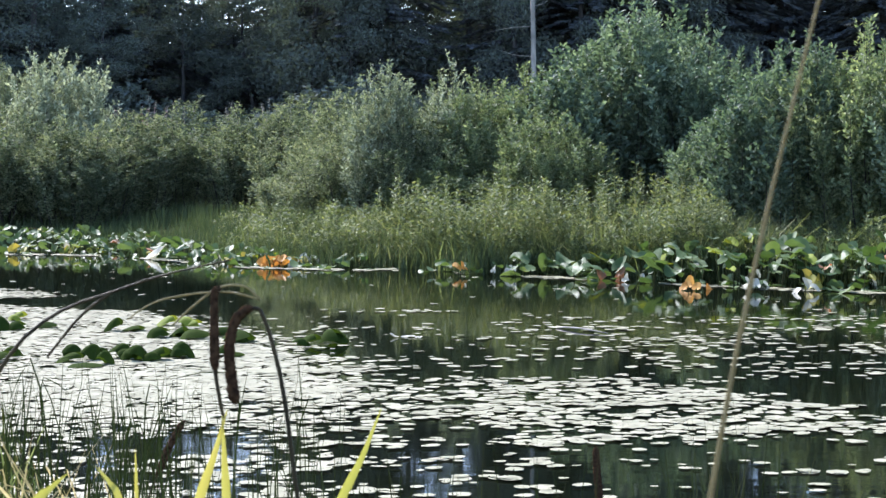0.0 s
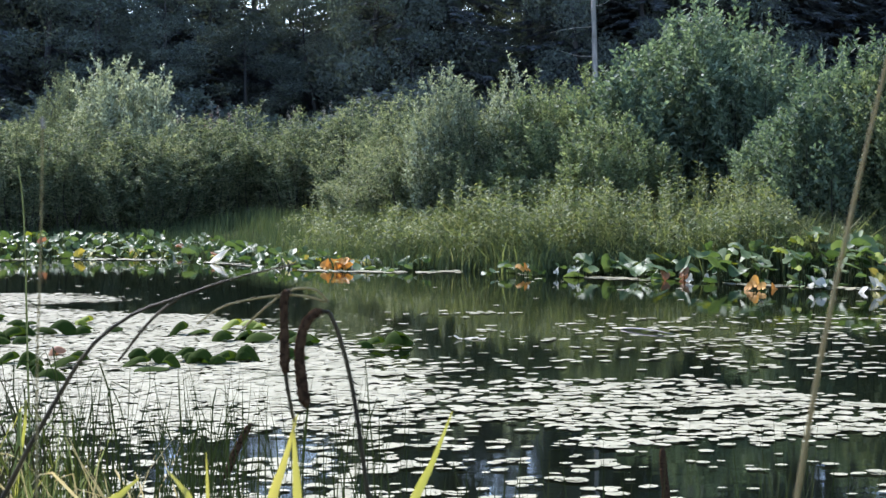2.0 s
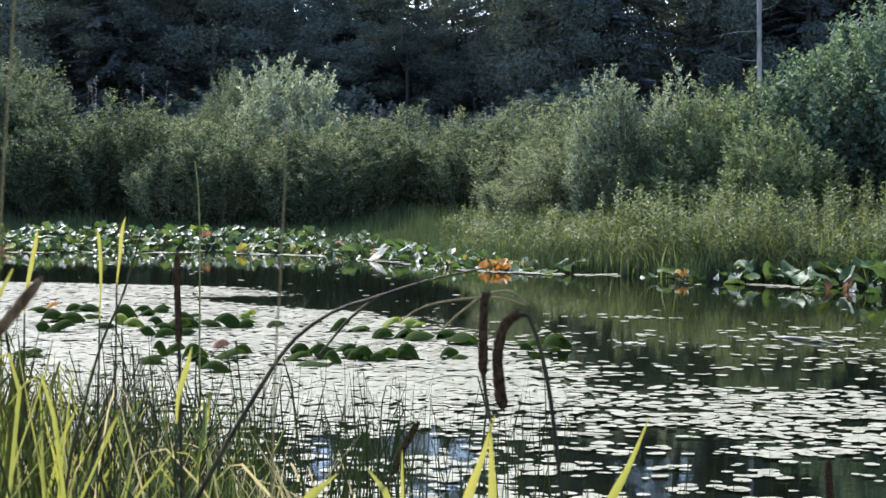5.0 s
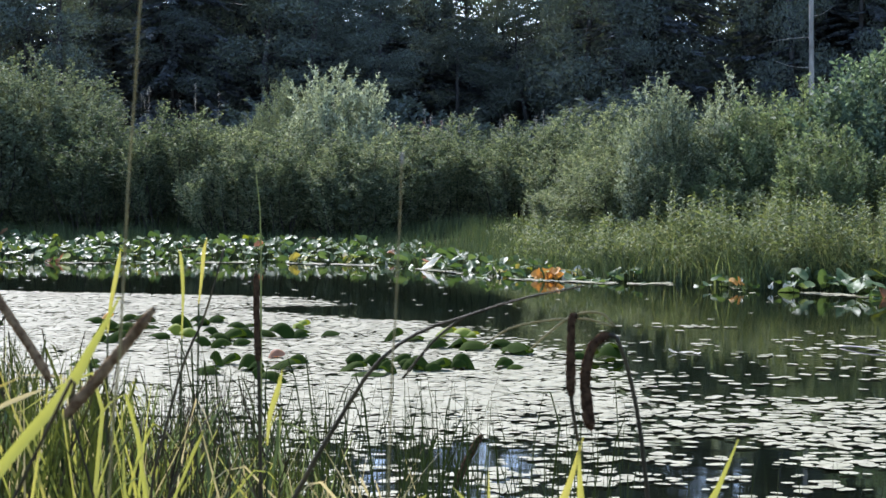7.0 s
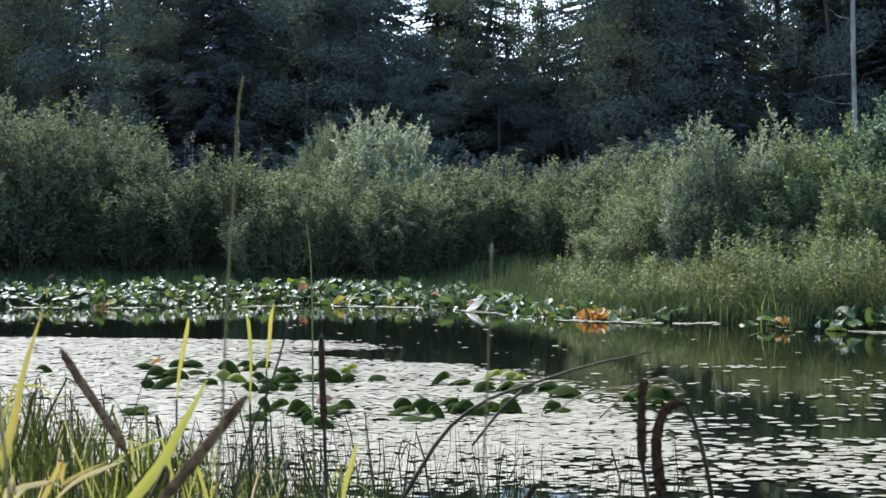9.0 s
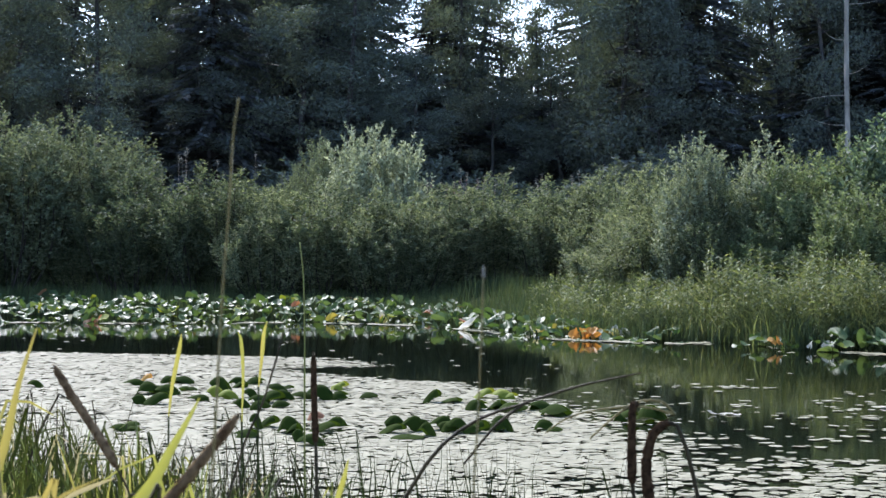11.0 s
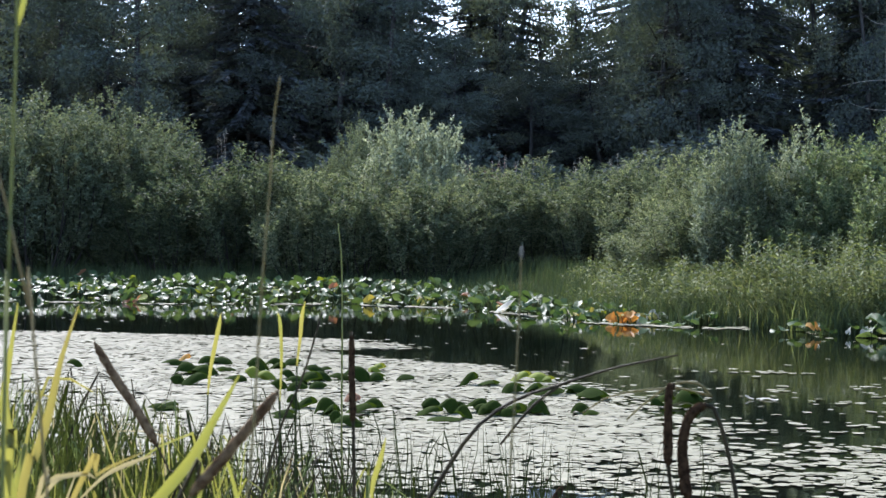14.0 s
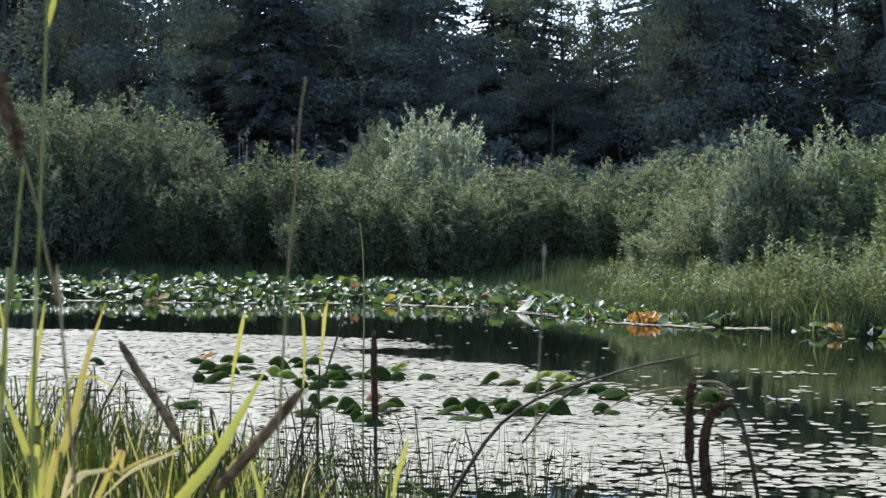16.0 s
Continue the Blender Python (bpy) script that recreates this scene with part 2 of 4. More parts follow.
DRY = leaf_mat("dry_stem", [(0.0, (0.18, 0.165, 0.085)), (1.0, (0.31, 0.275, 0.15))], 0.45, 0.7, (1.1, 1.05, 0.8), spec=0.1)
STEM = bark_mat("old_cattail_stem", (0.022, 0.017, 0.009), (0.07, 0.053, 0.025), 25.0, 0.7)
SPIKE = bark_mat("cattail_spike", (0.022, 0.013, 0.008), (0.075, 0.044, 0.024), 140.0, 1.0, (1, 1, 1), 0.0)
SPIKE_OLD = bark_mat("weathered_spike", (0.075, 0.043, 0.022), (0.21, 0.14, 0.075), 120.0, 1.0, (1, 1, 1), 0.0)
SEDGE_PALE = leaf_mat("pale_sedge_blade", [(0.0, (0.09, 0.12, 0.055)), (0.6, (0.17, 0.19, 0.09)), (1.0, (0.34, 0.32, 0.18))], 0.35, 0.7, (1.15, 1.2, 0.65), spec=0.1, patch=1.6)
TAN_REED = leaf_mat("tan_reed", [(0.0, (0.20, 0.17, 0.09)), (1.0, (0.34, 0.29, 0.16))], 0.45, 0.7, (1.1, 1.05, 0.8), spec=0.1)
GREEN_REED = leaf_mat("green_reed", [(0.0, (0.18, 0.20, 0.085)), (1.0, (0.30, 0.31, 0.13))], 0.45, 0.7, (1.1, 1.1, 0.7), spec=0.1)
FLUFF = bark_mat("seed_fluff", (0.2, 0.18, 0.14), (0.34, 0.31, 0.25), 60.0, 0.95)
BARK = bark_mat("dark_bark", (0.024, 0.021, 0.019), (0.055, 0.047, 0.041))
PALE_BARK = bark_mat("grey_dead_wood", (0.20, 0.18, 0.15), (0.42, 0.38, 0.32), 5.0)
BIRCH_BARK = bark_mat("pale_bark", (0.04, 0.038, 0.036), (0.10, 0.095, 0.09), 4.0)
# forest foliage: light grey-blue tones paint the haze over needles and leaves
NEEDLE_HAZED = leaf_mat("hazed_spruce_needles", [(0.0, (0.072, 0.082, 0.090)), (0.6, (0.096, 0.108, 0.114)), (1.0, (0.128, 0.142, 0.138))], 0.12, 0.8, spec=0.05, patch=0.25)
ASPEN_HAZED = leaf_mat("hazed_aspen_leaf", [(0.0, (0.084, 0.101, 0.092)), (0.7, (0.124, 0.145, 0.126)), (1.0, (0.20, 0.225, 0.178))], 0.2, 0.8, spec=0.05, patch=0.25)
FIREWEED = leaf_mat("fireweed_flower", [(0.0, (0.13, 0.085, 0.10)), (1.0, (0.24, 0.15, 0.18))], 0.3, 0.6)

# ---------------------------------------------------------------- ground and water
EDGE_X = [-60, -20, -13, -9.4, -6.0, -3.7, -2.4, -0.8, 1.1, 2.3, 3.0, 4.2, 5.8, 7.0, 8.0, 14, 60]
EDGE_Y = [36, 34.2, 33.9, 33.7, 34.4, 33.5, 32.0, 29.3, 28.3, 28.6, 26.8, 26.0, 24.2, 23.2, 22.4, 19.5, 12]
SHORE_D = [5, 5, 5, 5, 4.6, 3.9, 3.5, 3.0, 1.6, 0.3, 0.9, 1.6, 2.0, 2.2, 2.4, 2.4, 2.4]


def edge(x):
    """Where the open water ends on the far side."""
    return np.interp(x, EDGE_X, EDGE_Y)


def shore(x):
    """Where the far bank rises out of the water."""
    return edge(x) + np.interp(x, EDGE_X, SHORE_D)


def ground_z(x, y):
    far = y - shore(x)
    z_far = np.where(far < 0, np.maximum(far * 0.35, -0.9), np.minimum(far * 0.10, 0.55) + np.clip(far - 12, 0, 60) * 0.03)
    near = 6.5 - y
    z_near = np.where(near < 0, np.maximum(near * 0.3, -0.9), np.minimum(near * 0.06, 0.3))
    z = np.where(y < 12, z_near, z_far)
    return z + 0.05 * np.sin(x * 1.3 + y * 0.7) * np.sin(y * 0.9 - x * 0.4)


gx = np.concatenate([[-2500, -800, -300, -120], np.linspace(-60, 60, 121), [120, 300, 800, 2500]])
gy = np.concatenate([[-2500, -800, -200, -60, -20], np.linspace(-8, 100, 145), [140, 300, 800, 2500]])
GX, GY = np.meshgrid(gx, gy)
GV = np.stack([GX, GY, ground_z(GX, GY)], -1).reshape(-1, 3)
nx = len(gx)
GI = (np.arange(len(gy) - 1)[:, None] * nx + np.arange(nx - 1)[None]).reshape(-1, 1)
GF = np.concatenate([GI + [0, 1, nx + 1], GI + [0, nx + 1, nx]], 1).reshape(-1, 3)
ground = solid("ground", smooth(mesh_np("ground", GV, GF)), SOIL, "dark boggy soil of the pond shore and forest floor", "ground", "structure")
wv = [(-140, 3, 0), (140, 3, 0), (140, 50, 0), (-140, 50, 0)]
water = solid("water", mesh_np("water", wv, [(0, 1, 2), (0, 2, 3)]), WATER, "still dark pond water mirroring the trees", "water", "structure")


# ---------------------------------------------------------------- trees
def spruce(seed, H=19.0, R=3.4):
    """A spruce: straight trunk, drooping whorls of needle sprays."""
    r = np.random.default_rng(seed)
    trunk = tube([(0, 0, -0.3), (0.05, 0, H * 0.35), (0, 0.05, H * 0.7), (0, 0, H)], [0.19, 0.15, 0.08, 0.015], 8)
    base, d, n, L, W, limbs = [], [], [], [], [], []
    z = 0.5
    while z < H - 0.3:
        f = 1 - z / H
        reach = R * (f ** 0.75) * r.uniform(0.75, 1.15) + 0.15
        for a in r.uniform(0, 2 * math.pi) + np.arange(7) * 0.9 + r.normal(0, 0.15, 7):
            ln = reach * r.uniform(0.65, 1.1)
            out = np.array([math.cos(a), math.sin(a), 0])
            side = np.array([-out[1], out[0], 0])
            zz, z = z, max(0.4, z + r.normal(0, 0.3))
            droop = r.uniform(0.1, 0.5)
            limbs.append(tube([(0, 0, z), out * ln * 0.5 + (0, 0, z - 0.33 * droop * ln), out * ln + (0, 0, z - droop * ln)], [0.03 * f + 0.01, 0.02 * f + 0.006, 0.004], 3))
            k = int(16 + ln * 22)
            s = np.sort(r.uniform(0.15, 1, k))
            p = out * (ln * s)[:, None] + np.array([0, 0, z]) - np.array([0, 0, 1]) * (droop * ln * s ** 1.6)[:, None]
            sg = r.choice([-1, 1], k)[:, None]
            dd = out * 0.7 + side * sg * r.uniform(0.3, 1.0, (k, 1)) + np.array([0, 0, -1]) * r.uniform(0.05, 0.6, (k, 1))
            base.append(p), d.append(dd), n.append(np.array([0, 0, 0.6]) + r.normal(0, 0.55, (k, 3)))
            L.append(r.uniform(0.22, 0.5, k) * (0.5 + 0.6 * f)), W.append(r.uniform(0.07, 0.15, k))
            z = zz
        z += r.uniform(0.22, 0.42)
    cards = diamonds(*[np.concatenate(v) for v in (base, d, n, L, W)])
    return trunk, join(*limbs), cards


def broadleaf(seed, H=17.0, R=2.6, low=0.25, leaf=0.115, lobes=34):
    """An aspen or birch: thin trunk, limbs that end in separate leafy lobes."""
    r = np.random.default_rng(seed)
    lean = r.normal(0, 0.5, 2)
    line = bezier([(0, 0, -0.3), (lean[0] * 0.3, lean[1] * 0.3, H * 0.35), (lean[0], lean[1], H * 0.7), (lean[0] * 1.2, lean[1], H)], 9)
    trunk = tube(line, np.linspace(0.15, 0.02, 9), 8)
    limbs, base, d, n = [], [], [], []
    for i in range(lobes):
        u = low + (1 - low) * (i + r.uniform(0, 1)) / lobes
        at = np.array([np.interp(u, np.linspace(0, 1, 9), line[:, k]) for k in range(3)])
        prof = R * math.sin(math.pi * min(1, (u - low) / (1 - low) * 0.8 + 0.16)) ** 0.8
        a = i * 2.4 + r.normal(0, 0.5)
        out = np.array([math.cos(a), math.sin(a), r.uniform(-0.1, 0.5)])
        ln = prof * r.uniform(0.35, 1.05)
        size = R * r.uniform(0.24, 0.46) * (0.55 + 0.45 * prof / R)
        tip = at + out * ln
        limbs.append(tube([at, at + out * ln * 0.5 + (0, 0, 0.08), tip], [0.035, 0.02, 0.005], 3))
        k = int(620 * (size / 0.9) ** 2) + 60
        v = unit(r.normal(0, 1, (k, 3)) + [0, 0, 0.25])
        c = tip + v * r.uniform(0.35, 1.12, (k, 1)) ** 0.6 * size * np.array([1.0, 1.0, 0.72]) + r.normal(0, 0.1, (k, 3))
        base.append(c), d.append(r.normal(0, 1, (k, 3)) - [0, 0, 0.5]), n.append(v + r.normal(0, 0.7, (k, 3)))
    base = np.concatenate(base)
    cards = diamonds(base, np.concatenate(d), np.concatenate(n), r.uniform(0.7, 1.3, len(base)) * leaf, r.uniform(0.55, 0.85, len(base)) * leaf)
    return trunk, join(*limbs), cards


def tree(kind, seed, at, **size):
    build, leaf, bark, label, cat = {"spruce": (spruce, NEEDLE_HAZED, BARK, "tall spruce in the forest edge, haze put into its grey-blue needles", "spruce tree"),
                                     "aspen": (broadleaf, ASPEN_HAZED, BIRCH_BARK, "airy aspen with pale trunk in the forest", "aspen tree")}[kind]
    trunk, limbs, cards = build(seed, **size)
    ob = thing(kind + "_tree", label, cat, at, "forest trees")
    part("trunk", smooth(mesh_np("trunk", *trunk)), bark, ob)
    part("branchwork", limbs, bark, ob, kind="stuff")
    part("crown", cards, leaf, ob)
    return ob


protos = [tree("spruce", 11, (-15, 66, 0.8)), tree("spruce", 12, (9.6, 67, 0.8), H=21.0, R=3.8), tree("spruce", 13, (16.5, 68, 0.8), H=17.0, R=3.0),
          tree("aspen", 21, (-8.6, 64, 0.8), low=0.12), tree("aspen", 22, (1.9, 63, 0.8), H=15.0, R=2.6, low=0.08), tree("aspen", 23, (13.2, 63, 0.8), H=13.0, R=3.0, low=0.04)]
HEIGHTS = [19.0, 21.0, 17.0, 17.0, 15.0, 13.0]


# openings in the forest: bearings from, to, and the elevation from which the sky shows, in degrees
GAPS = ((-2.9, -1.7, 5.4), (4.6, 5.1, 4.2), (-6.8, -6.2, 5.8), (-13.0, -12.6, 8.0))


def top_limit(bearing, half):
    """The elevation in degrees that a crown of this half width may reach there."""
    e = random.uniform(10.5, 14.5)
    for a, b, low in GAPS:
        if a - half < bearing < b + half:
            e = min(e, low + random.uniform(-0.6, 0.3))
    return e


def forest(kinds, y0, y1, step, s0, s1, x0, x1):
    x = x0
    while x < x1:
        k, y, s = random.choice(kinds), random.uniform(y0, y1), random.uniform(s0, s1)
        w = s * random.uniform(0.95, 1.25)
        half = math.degrees((3.0 if k < 3 else 2.6) * w / y) * (0.35 if k < 3 else 0.62)
        bearing = math.degrees(math.atan2(x, y))
        if k < 3 and any(a - 1.6 < bearing < b + 1.6 for a, b, low in GAPS[:2]):
            k += 3
        e = top_limit(bearing, half)
        z = float(ground_z(np.array(x), np.array(y)))
        h = min(s, (1.75 + math.tan(radians(e)) * y - z) / HEIGHTS[k])
        w = min(w, max(h * 1.7, 0.5))
        copy_thing(protos[k], pose(x, y, z, 0, 0, random.uniform(0, 360)) @ Matrix.Diagonal((w, w, h, 1)))
        x += step * random.uniform(0.7, 1.3)


forest([3, 4, 5, 5, 3, 0], 60, 66, 2.6, 0.85, 1.1, -36, -4)
forest([0, 1, 2, 4, 5, 1], 62, 68, 2.6, 0.85, 1.1, -4, 34)
forest([0, 1, 2, 3, 0, 1], 71, 79, 2.3, 0.95, 1.2, -42, 40)
forest([0, 1, 0, 1, 3], 84, 100, 2.4, 1.1, 1.4, -54, 50)
for k, x, y, w, h in ((4, 8.3, 61.5, 0.75, 0.95), (5, 10.4, 61.0, 0.85, 1.0), (3, 12.6, 62.0, 0.95, 0.9), (4, 9.6, 63.5, 0.8, 1.05), (3, 2.4, 62.0, 0.7, 0.7)):
    copy_thing(protos[k], pose(x, y, 0.9, 0, 0, 40 * x) @ Matrix.Diagonal((w, w, h, 1)))
# full aspens on both sides of the openings, by bearing, distance, width and height
for k, b, y, w, h in ((3, -4.6, 69, 0.72, 1.0), (4, -0.2, 69, 0.66, 1.12), (5, -4.4, 74, 0.66, 1.3), (3, 0.4, 74, 0.8, 1.1), (4, 3.1, 69, 0.7, 1.1), (5, 6.7, 70, 0.66, 1.25), (3, 2.6, 75, 0.85, 1.15),
                      (4, 7.4, 75, 0.9, 1.2), (5, -8.3, 70, 0.8, 1.3), (3, -10.4, 70, 0.9, 1.05), (4, -11.6, 72, 0.7, 1.15), (3, -15.6, 70, 0.9, 1.1), (3, -14.1, 71, 0.66, 1.15), (5, -13.9, 76, 0.7, 1.4), (4, 1.5, 70, 0.8, 1.15), (5, 9.3, 71, 0.8, 1.3), (3, 11.5, 70, 0.9, 1.1)):
    copy_thing(protos[k], pose(y * math.tan(radians(b)), y, 1.0, 0, 0, 77 * b) @ Matrix.Diagonal((w, w, h, 1)))
# young spruces that close the forest below the crowns
for row, (y0, lo, hi, step) in enumerate(((68.5, 4.0, 6.2, 1.5), (70.5, 4.4, 6.8, 1.5), (81.0, 4.8, 7.4, 1.7), (83.0, 5.0, 7.6, 1.7))):
    x = -40.0
    while x < 38:
        y, bearing = y0 + random.uniform(-1, 1), math.degrees(math.atan2(x, y0))
        e = random.uniform(lo, hi)
        for a, b, low in GAPS:
            if a - 0.8 < bearing < b + 0.8:
                e = min(e, low - random.uniform(0.2, 0.9))
        z = float(ground_z(np.array(x), np.array(y)))
        h = 1.75 + math.tan(radians(e)) * y - z
        copy_thing(protos[row % 3], pose(x, y, z, 0, 0, random.uniform(0, 360)) @ Matrix.Diagonal((0.62, 0.62, h / HEIGHTS[row % 3], 1)))
        x += step * random.uniform(0.8, 1.2)
# thin young aspens against the sky in the openings
for x, y, h in ((-2.3, 76, 10.5), (-4.05, 78, 12.0), (-3.3, 82, 11.5), (-7.6, 74, 13.0), (-8.4, 80, 14.5), (6.2, 76, 9.5), (6.8, 82, 11.0), (5.7, 71, 9.5)):
    tree("aspen", int(h * 10 + y), (x, y, 1.0), H=h, R=1.5, low=0.2, leaf=0.13, lobes=17)


# the bare dead trunk standing before the forest
snag = thing("dead_tree", "bare pale grey dead tree trunk with broken twigs", "dead tree", (8.17, 57.5, 0.8))
part("trunk", smooth(mesh_np("trunk", *tube(bezier([(0.1, 0, -0.4), (0.05, 0, 4), (0.0, 0, 8), (0.06, 0, 15)], 12), np.linspace(0.105, 0.055, 12), 9))), PALE_BARK, snag)
for h, dx, dz in ((4.6, -1.2, 0.25), (5.6, -1.5, -0.2), (6.3, 0.7, 0.3), (7.4, -0.9, 0.5), (8.6, 1.0, 0.1), (9.5, -1.1, 0.4)):
    part("branch", tube(bezier([(0, 0, h), (dx * 0.5, 0.1, h + dz * 0.2), (dx, 0.1, h + dz)], 6), np.linspace(0.014, 0.004, 6), 4), PALE_BARK, snag)


# ---------------------------------------------------------------- shrubs on the far bank
def shrub_mesh(seed, H, R, leaf, wide, stems, twigs, leaves, lift=0.1):
    """A many-stemmed willow: stems fan out from the base, upright leafy shoots stand along them and feather the top."""
    r = np.random.default_rng(seed)
    wood, base, d, n = [], [], [], []
    knobs = [(r.uniform(0, 2 * math.pi), r.uniform(0.7, 1.0)) for _ in range(6)]
    for i in range(stems):
        a = i * 2.4 + r.normal(0, 0.3)
        rho = R * 0.98 * math.sqrt((i + 0.5) / stems) * r.uniform(0.85, 1.1)
        near = min(knobs, key=lambda k: abs(math.remainder(a - k[0], 2 * math.pi)))[1]
        h = H * (0.55 + 0.45 * math.sqrt(max(0.0, 1 - (rho / R / 1.1) ** 2))) * r.uniform(0.74, 1.0) * (near if rho > 0.35 * R else 1.0)
        out = np.array([math.cos(a), math.sin(a), 0])
        bend = r.normal(0, 0.07, 3) * [R, R, 0]
        line = bezier([out * rho * 0.6 - (0, 0, 0.1), out * rho * 0.85 + bend + (0, 0, h * 0.42), out * rho + (0, 0, h)], 10)
        wood.append(tube(line, np.linspace(0.022, 0.003, 10), 4))
        for j in range(twigs):
            s = lift + (1 - lift) * ((j + r.uniform(0, 1)) / twigs) ** 0.7
            p = np.array([np.interp(s * 9, np.arange(10), line[:, k]) for k in range(3)])
            w = r.uniform(0, 2 * math.pi)
            up = unit(out * 0.25 + np.array([math.cos(w) * 0.75, math.sin(w) * 0.75, r.uniform(0.35, 1.3)]))
            ln = H * r.uniform(0.09, 0.2) * (1.25 - 0.55 * s)
            u = np.linspace(0.12, 1.0, leaves) + r.uniform(-0.03, 0.03)
            q = np.arange(leaves) * 2.4 + r.uniform(0, 6)
            side = np.stack([np.cos(q), np.sin(q), 0 * q], 1)
            curve = p + up * (ln * u)[:, None] + np.array([0, 0, 1]) * (ln * 0.22 * u ** 2)[:, None]
            base.append(curve + r.normal(0, 0.02, (leaves, 3)))
            d.append(side * r.uniform(0.5, 1.1, (leaves, 1)) + up * r.uniform(0.3, 1.0, (leaves, 1)))
            n.append(up - side * 0.4 + r.normal(0, 0.45, (leaves, 3)))
    base = np.concatenate(base)
    L = r.uniform(0.7, 1.25, len(base)) * leaf
    return join(*wood), diamonds(base, np.concatenate(d), np.concatenate(n), L, L * wide * r.uniform(0.8, 1.25, len(base)))


SHRUBS = {}
for kind, mat, leaf, wide, twigs, leaves, label in (
        ("plain", WILLOW, 0.088, 0.34, 26, 24, "dense yellow-green willow shrub on the pond bank"),
        ("green", WILLOW_GREEN, 0.115, 0.42, 22, 22, "tall fresh green willow bush above the water"),
        ("yellow", WILLOW_SUNLIT, 0.10, 0.38, 24, 22, "sunlit yellow-green willow bush on the bank"),
        ("grey", WILLOW_GREY, 0.10, 0.55, 18, 20, "silvery grey-green willow bush among lower shrubs"),
        ("spire", WILLOW_GREY, 0.085, 0.5, 22, 20, "slender silvery willow shoots above the bank shrubs"),
        ("alder", WILLOW_HAZED, 0.06, 0.55, 34, 28, "tall green bush at the pond edge, dulled for shade and haze"),
        ("dark", ASPEN_HAZED, 0.13, 0.5, 16, 18, "dark understorey bush at the forest edge")):
    SHRUBS[kind] = []
    for v in range(3):
        stems, cards = shrub_mesh(40 + v + 7 * len(kind), 3.2, 0.6 if kind == "spire" else 1.5, leaf, wide, 15 if kind == "spire" else 58, twigs, leaves)
        SHRUBS[kind].append((mesh_np("stems", *stems), mesh_np("foliage", *cards), mat, label))


def shrub(kind, i, x, y, top, r):
    z = float(ground_z(np.array(x), np.array(y)))
    stems, foliage, mat, label = SHRUBS[kind][i % 3]
    ob = thing("willow_shrub", label, "shrub", (x, y, z), "bank shrubs")
    part("stemwork", stems, BARK, ob, kind="stuff")
    part("foliage", foliage, mat, ob)
    ob.rotation_euler[2] = i * 2.1
    wide = r / (0.5 if kind == "spire" else 1.25)
    ob.scale = (wide, wide, (top - z) / 3.2)
    return ob


BANK = [
    ('alder', -17.45, 43.00, 4.99, 1.84),
    ('alder', -15.26, 42.00, 4.77, 1.80),
    ('alder', -13.60, 44.00, 4.99, 1.67),
    ('plain', -10.77, 40.00, 3.25, 1.39),
    ('plain', -9.12, 40.00, 3.31, 1.32),
    ('plain', -7.42, 39.00, 2.84, 1.22),
    ('plain', -6.11, 39.00, 3.00, 1.29),
    ('plain', -4.74, 38.50, 2.73, 1.14),
    ('plain', -3.41, 39.50, 2.92, 1.24),
    ('plain', -2.27, 40.00, 3.11, 1.19),
    ('plain', -0.93, 39.00, 2.96, 1.16),
    ('plain', 0.21, 38.00, 3.18, 1.13),
    ('grey', -5.62, 43.50, 4.62, 1.02),
    ('alder', -7.75, 47.00, 4.35, 1.00),
    ('plain', 1.22, 37.00, 3.29, 0.98),
    ('plain', 2.03, 34.60, 3.15, 0.80),
    ('spire', 2.02, 33.40, 3.99, 0.36),
    ('spire', 1.57, 33.30, 3.55, 0.36),
    ('spire', 3.14, 33.20, 3.71, 0.36),
    ('plain', 3.15, 34.00, 3.33, 0.84),
    ('yellow', 3.93, 33.00, 3.34, 0.87),
    ('yellow', 4.88, 33.50, 3.58, 0.83),
    ('green', 6.14, 33.00, 4.70, 1.25),
    ('green', 7.23, 34.00, 5.02, 1.23),
    ('green', 7.90, 32.00, 4.25, 0.95),
    ('green', 8.16, 28.00, 3.75, 0.97),
    ('yellow', 8.87, 27.50, 3.39, 0.82),
    ('yellow', 9.54, 27.00, 3.91, 0.94),
    ('green', 10.45, 26.00, 3.92, 1.03),
    ('plain', 0.59, 35.50, 2.01, 1.00),
    ('plain', 1.48, 34.50, 2.34, 0.97),
    ('plain', 2.40, 33.00, 2.58, 0.82),
    ('yellow', 3.28, 32.00, 1.97, 0.69),
    ('plain', -4.47, 38.50, 2.23, 1.21),
    ('green', 7.79, 29.50, 2.92, 0.83),
    ('yellow', 4.83, 31.00, 2.68, 0.77),
]
for i, (kind, x, y, top, r) in enumerate(BANK):
    if x < 1.0 and 37.5 < y < 41:
        x, y, top = x * 1.06, y * 1.06, 1.75 + (top - 1.75) * 1.06
    shrub(kind, i, x, y, top, r * 1.1)
for i in range(10):
    x = 4.6 + i * 0.5
    y = float(shore(x)) + random.uniform(1.2, 4.2)
    shrub("plain" if i % 3 else "yellow", i, x, y, random.uniform(0.8, 1.2), random.uniform(0.5, 0.8))
for i in range(24):
    x = -19.5 + i * 0.55
    shrub("plain", i, x, float(shore(x)) + random.uniform(3.4, 5.6), random.uniform(1.1, 1.9), random.uniform(0.9, 1.3))
# lower growth in the shade under the trees
for i in range(34):
    x = -32 + i * 1.9
    shrub("dark", i, x, random.uniform(55, 60), random.uniform(3.0, 4.6), random.uniform(1.6, 2.4))


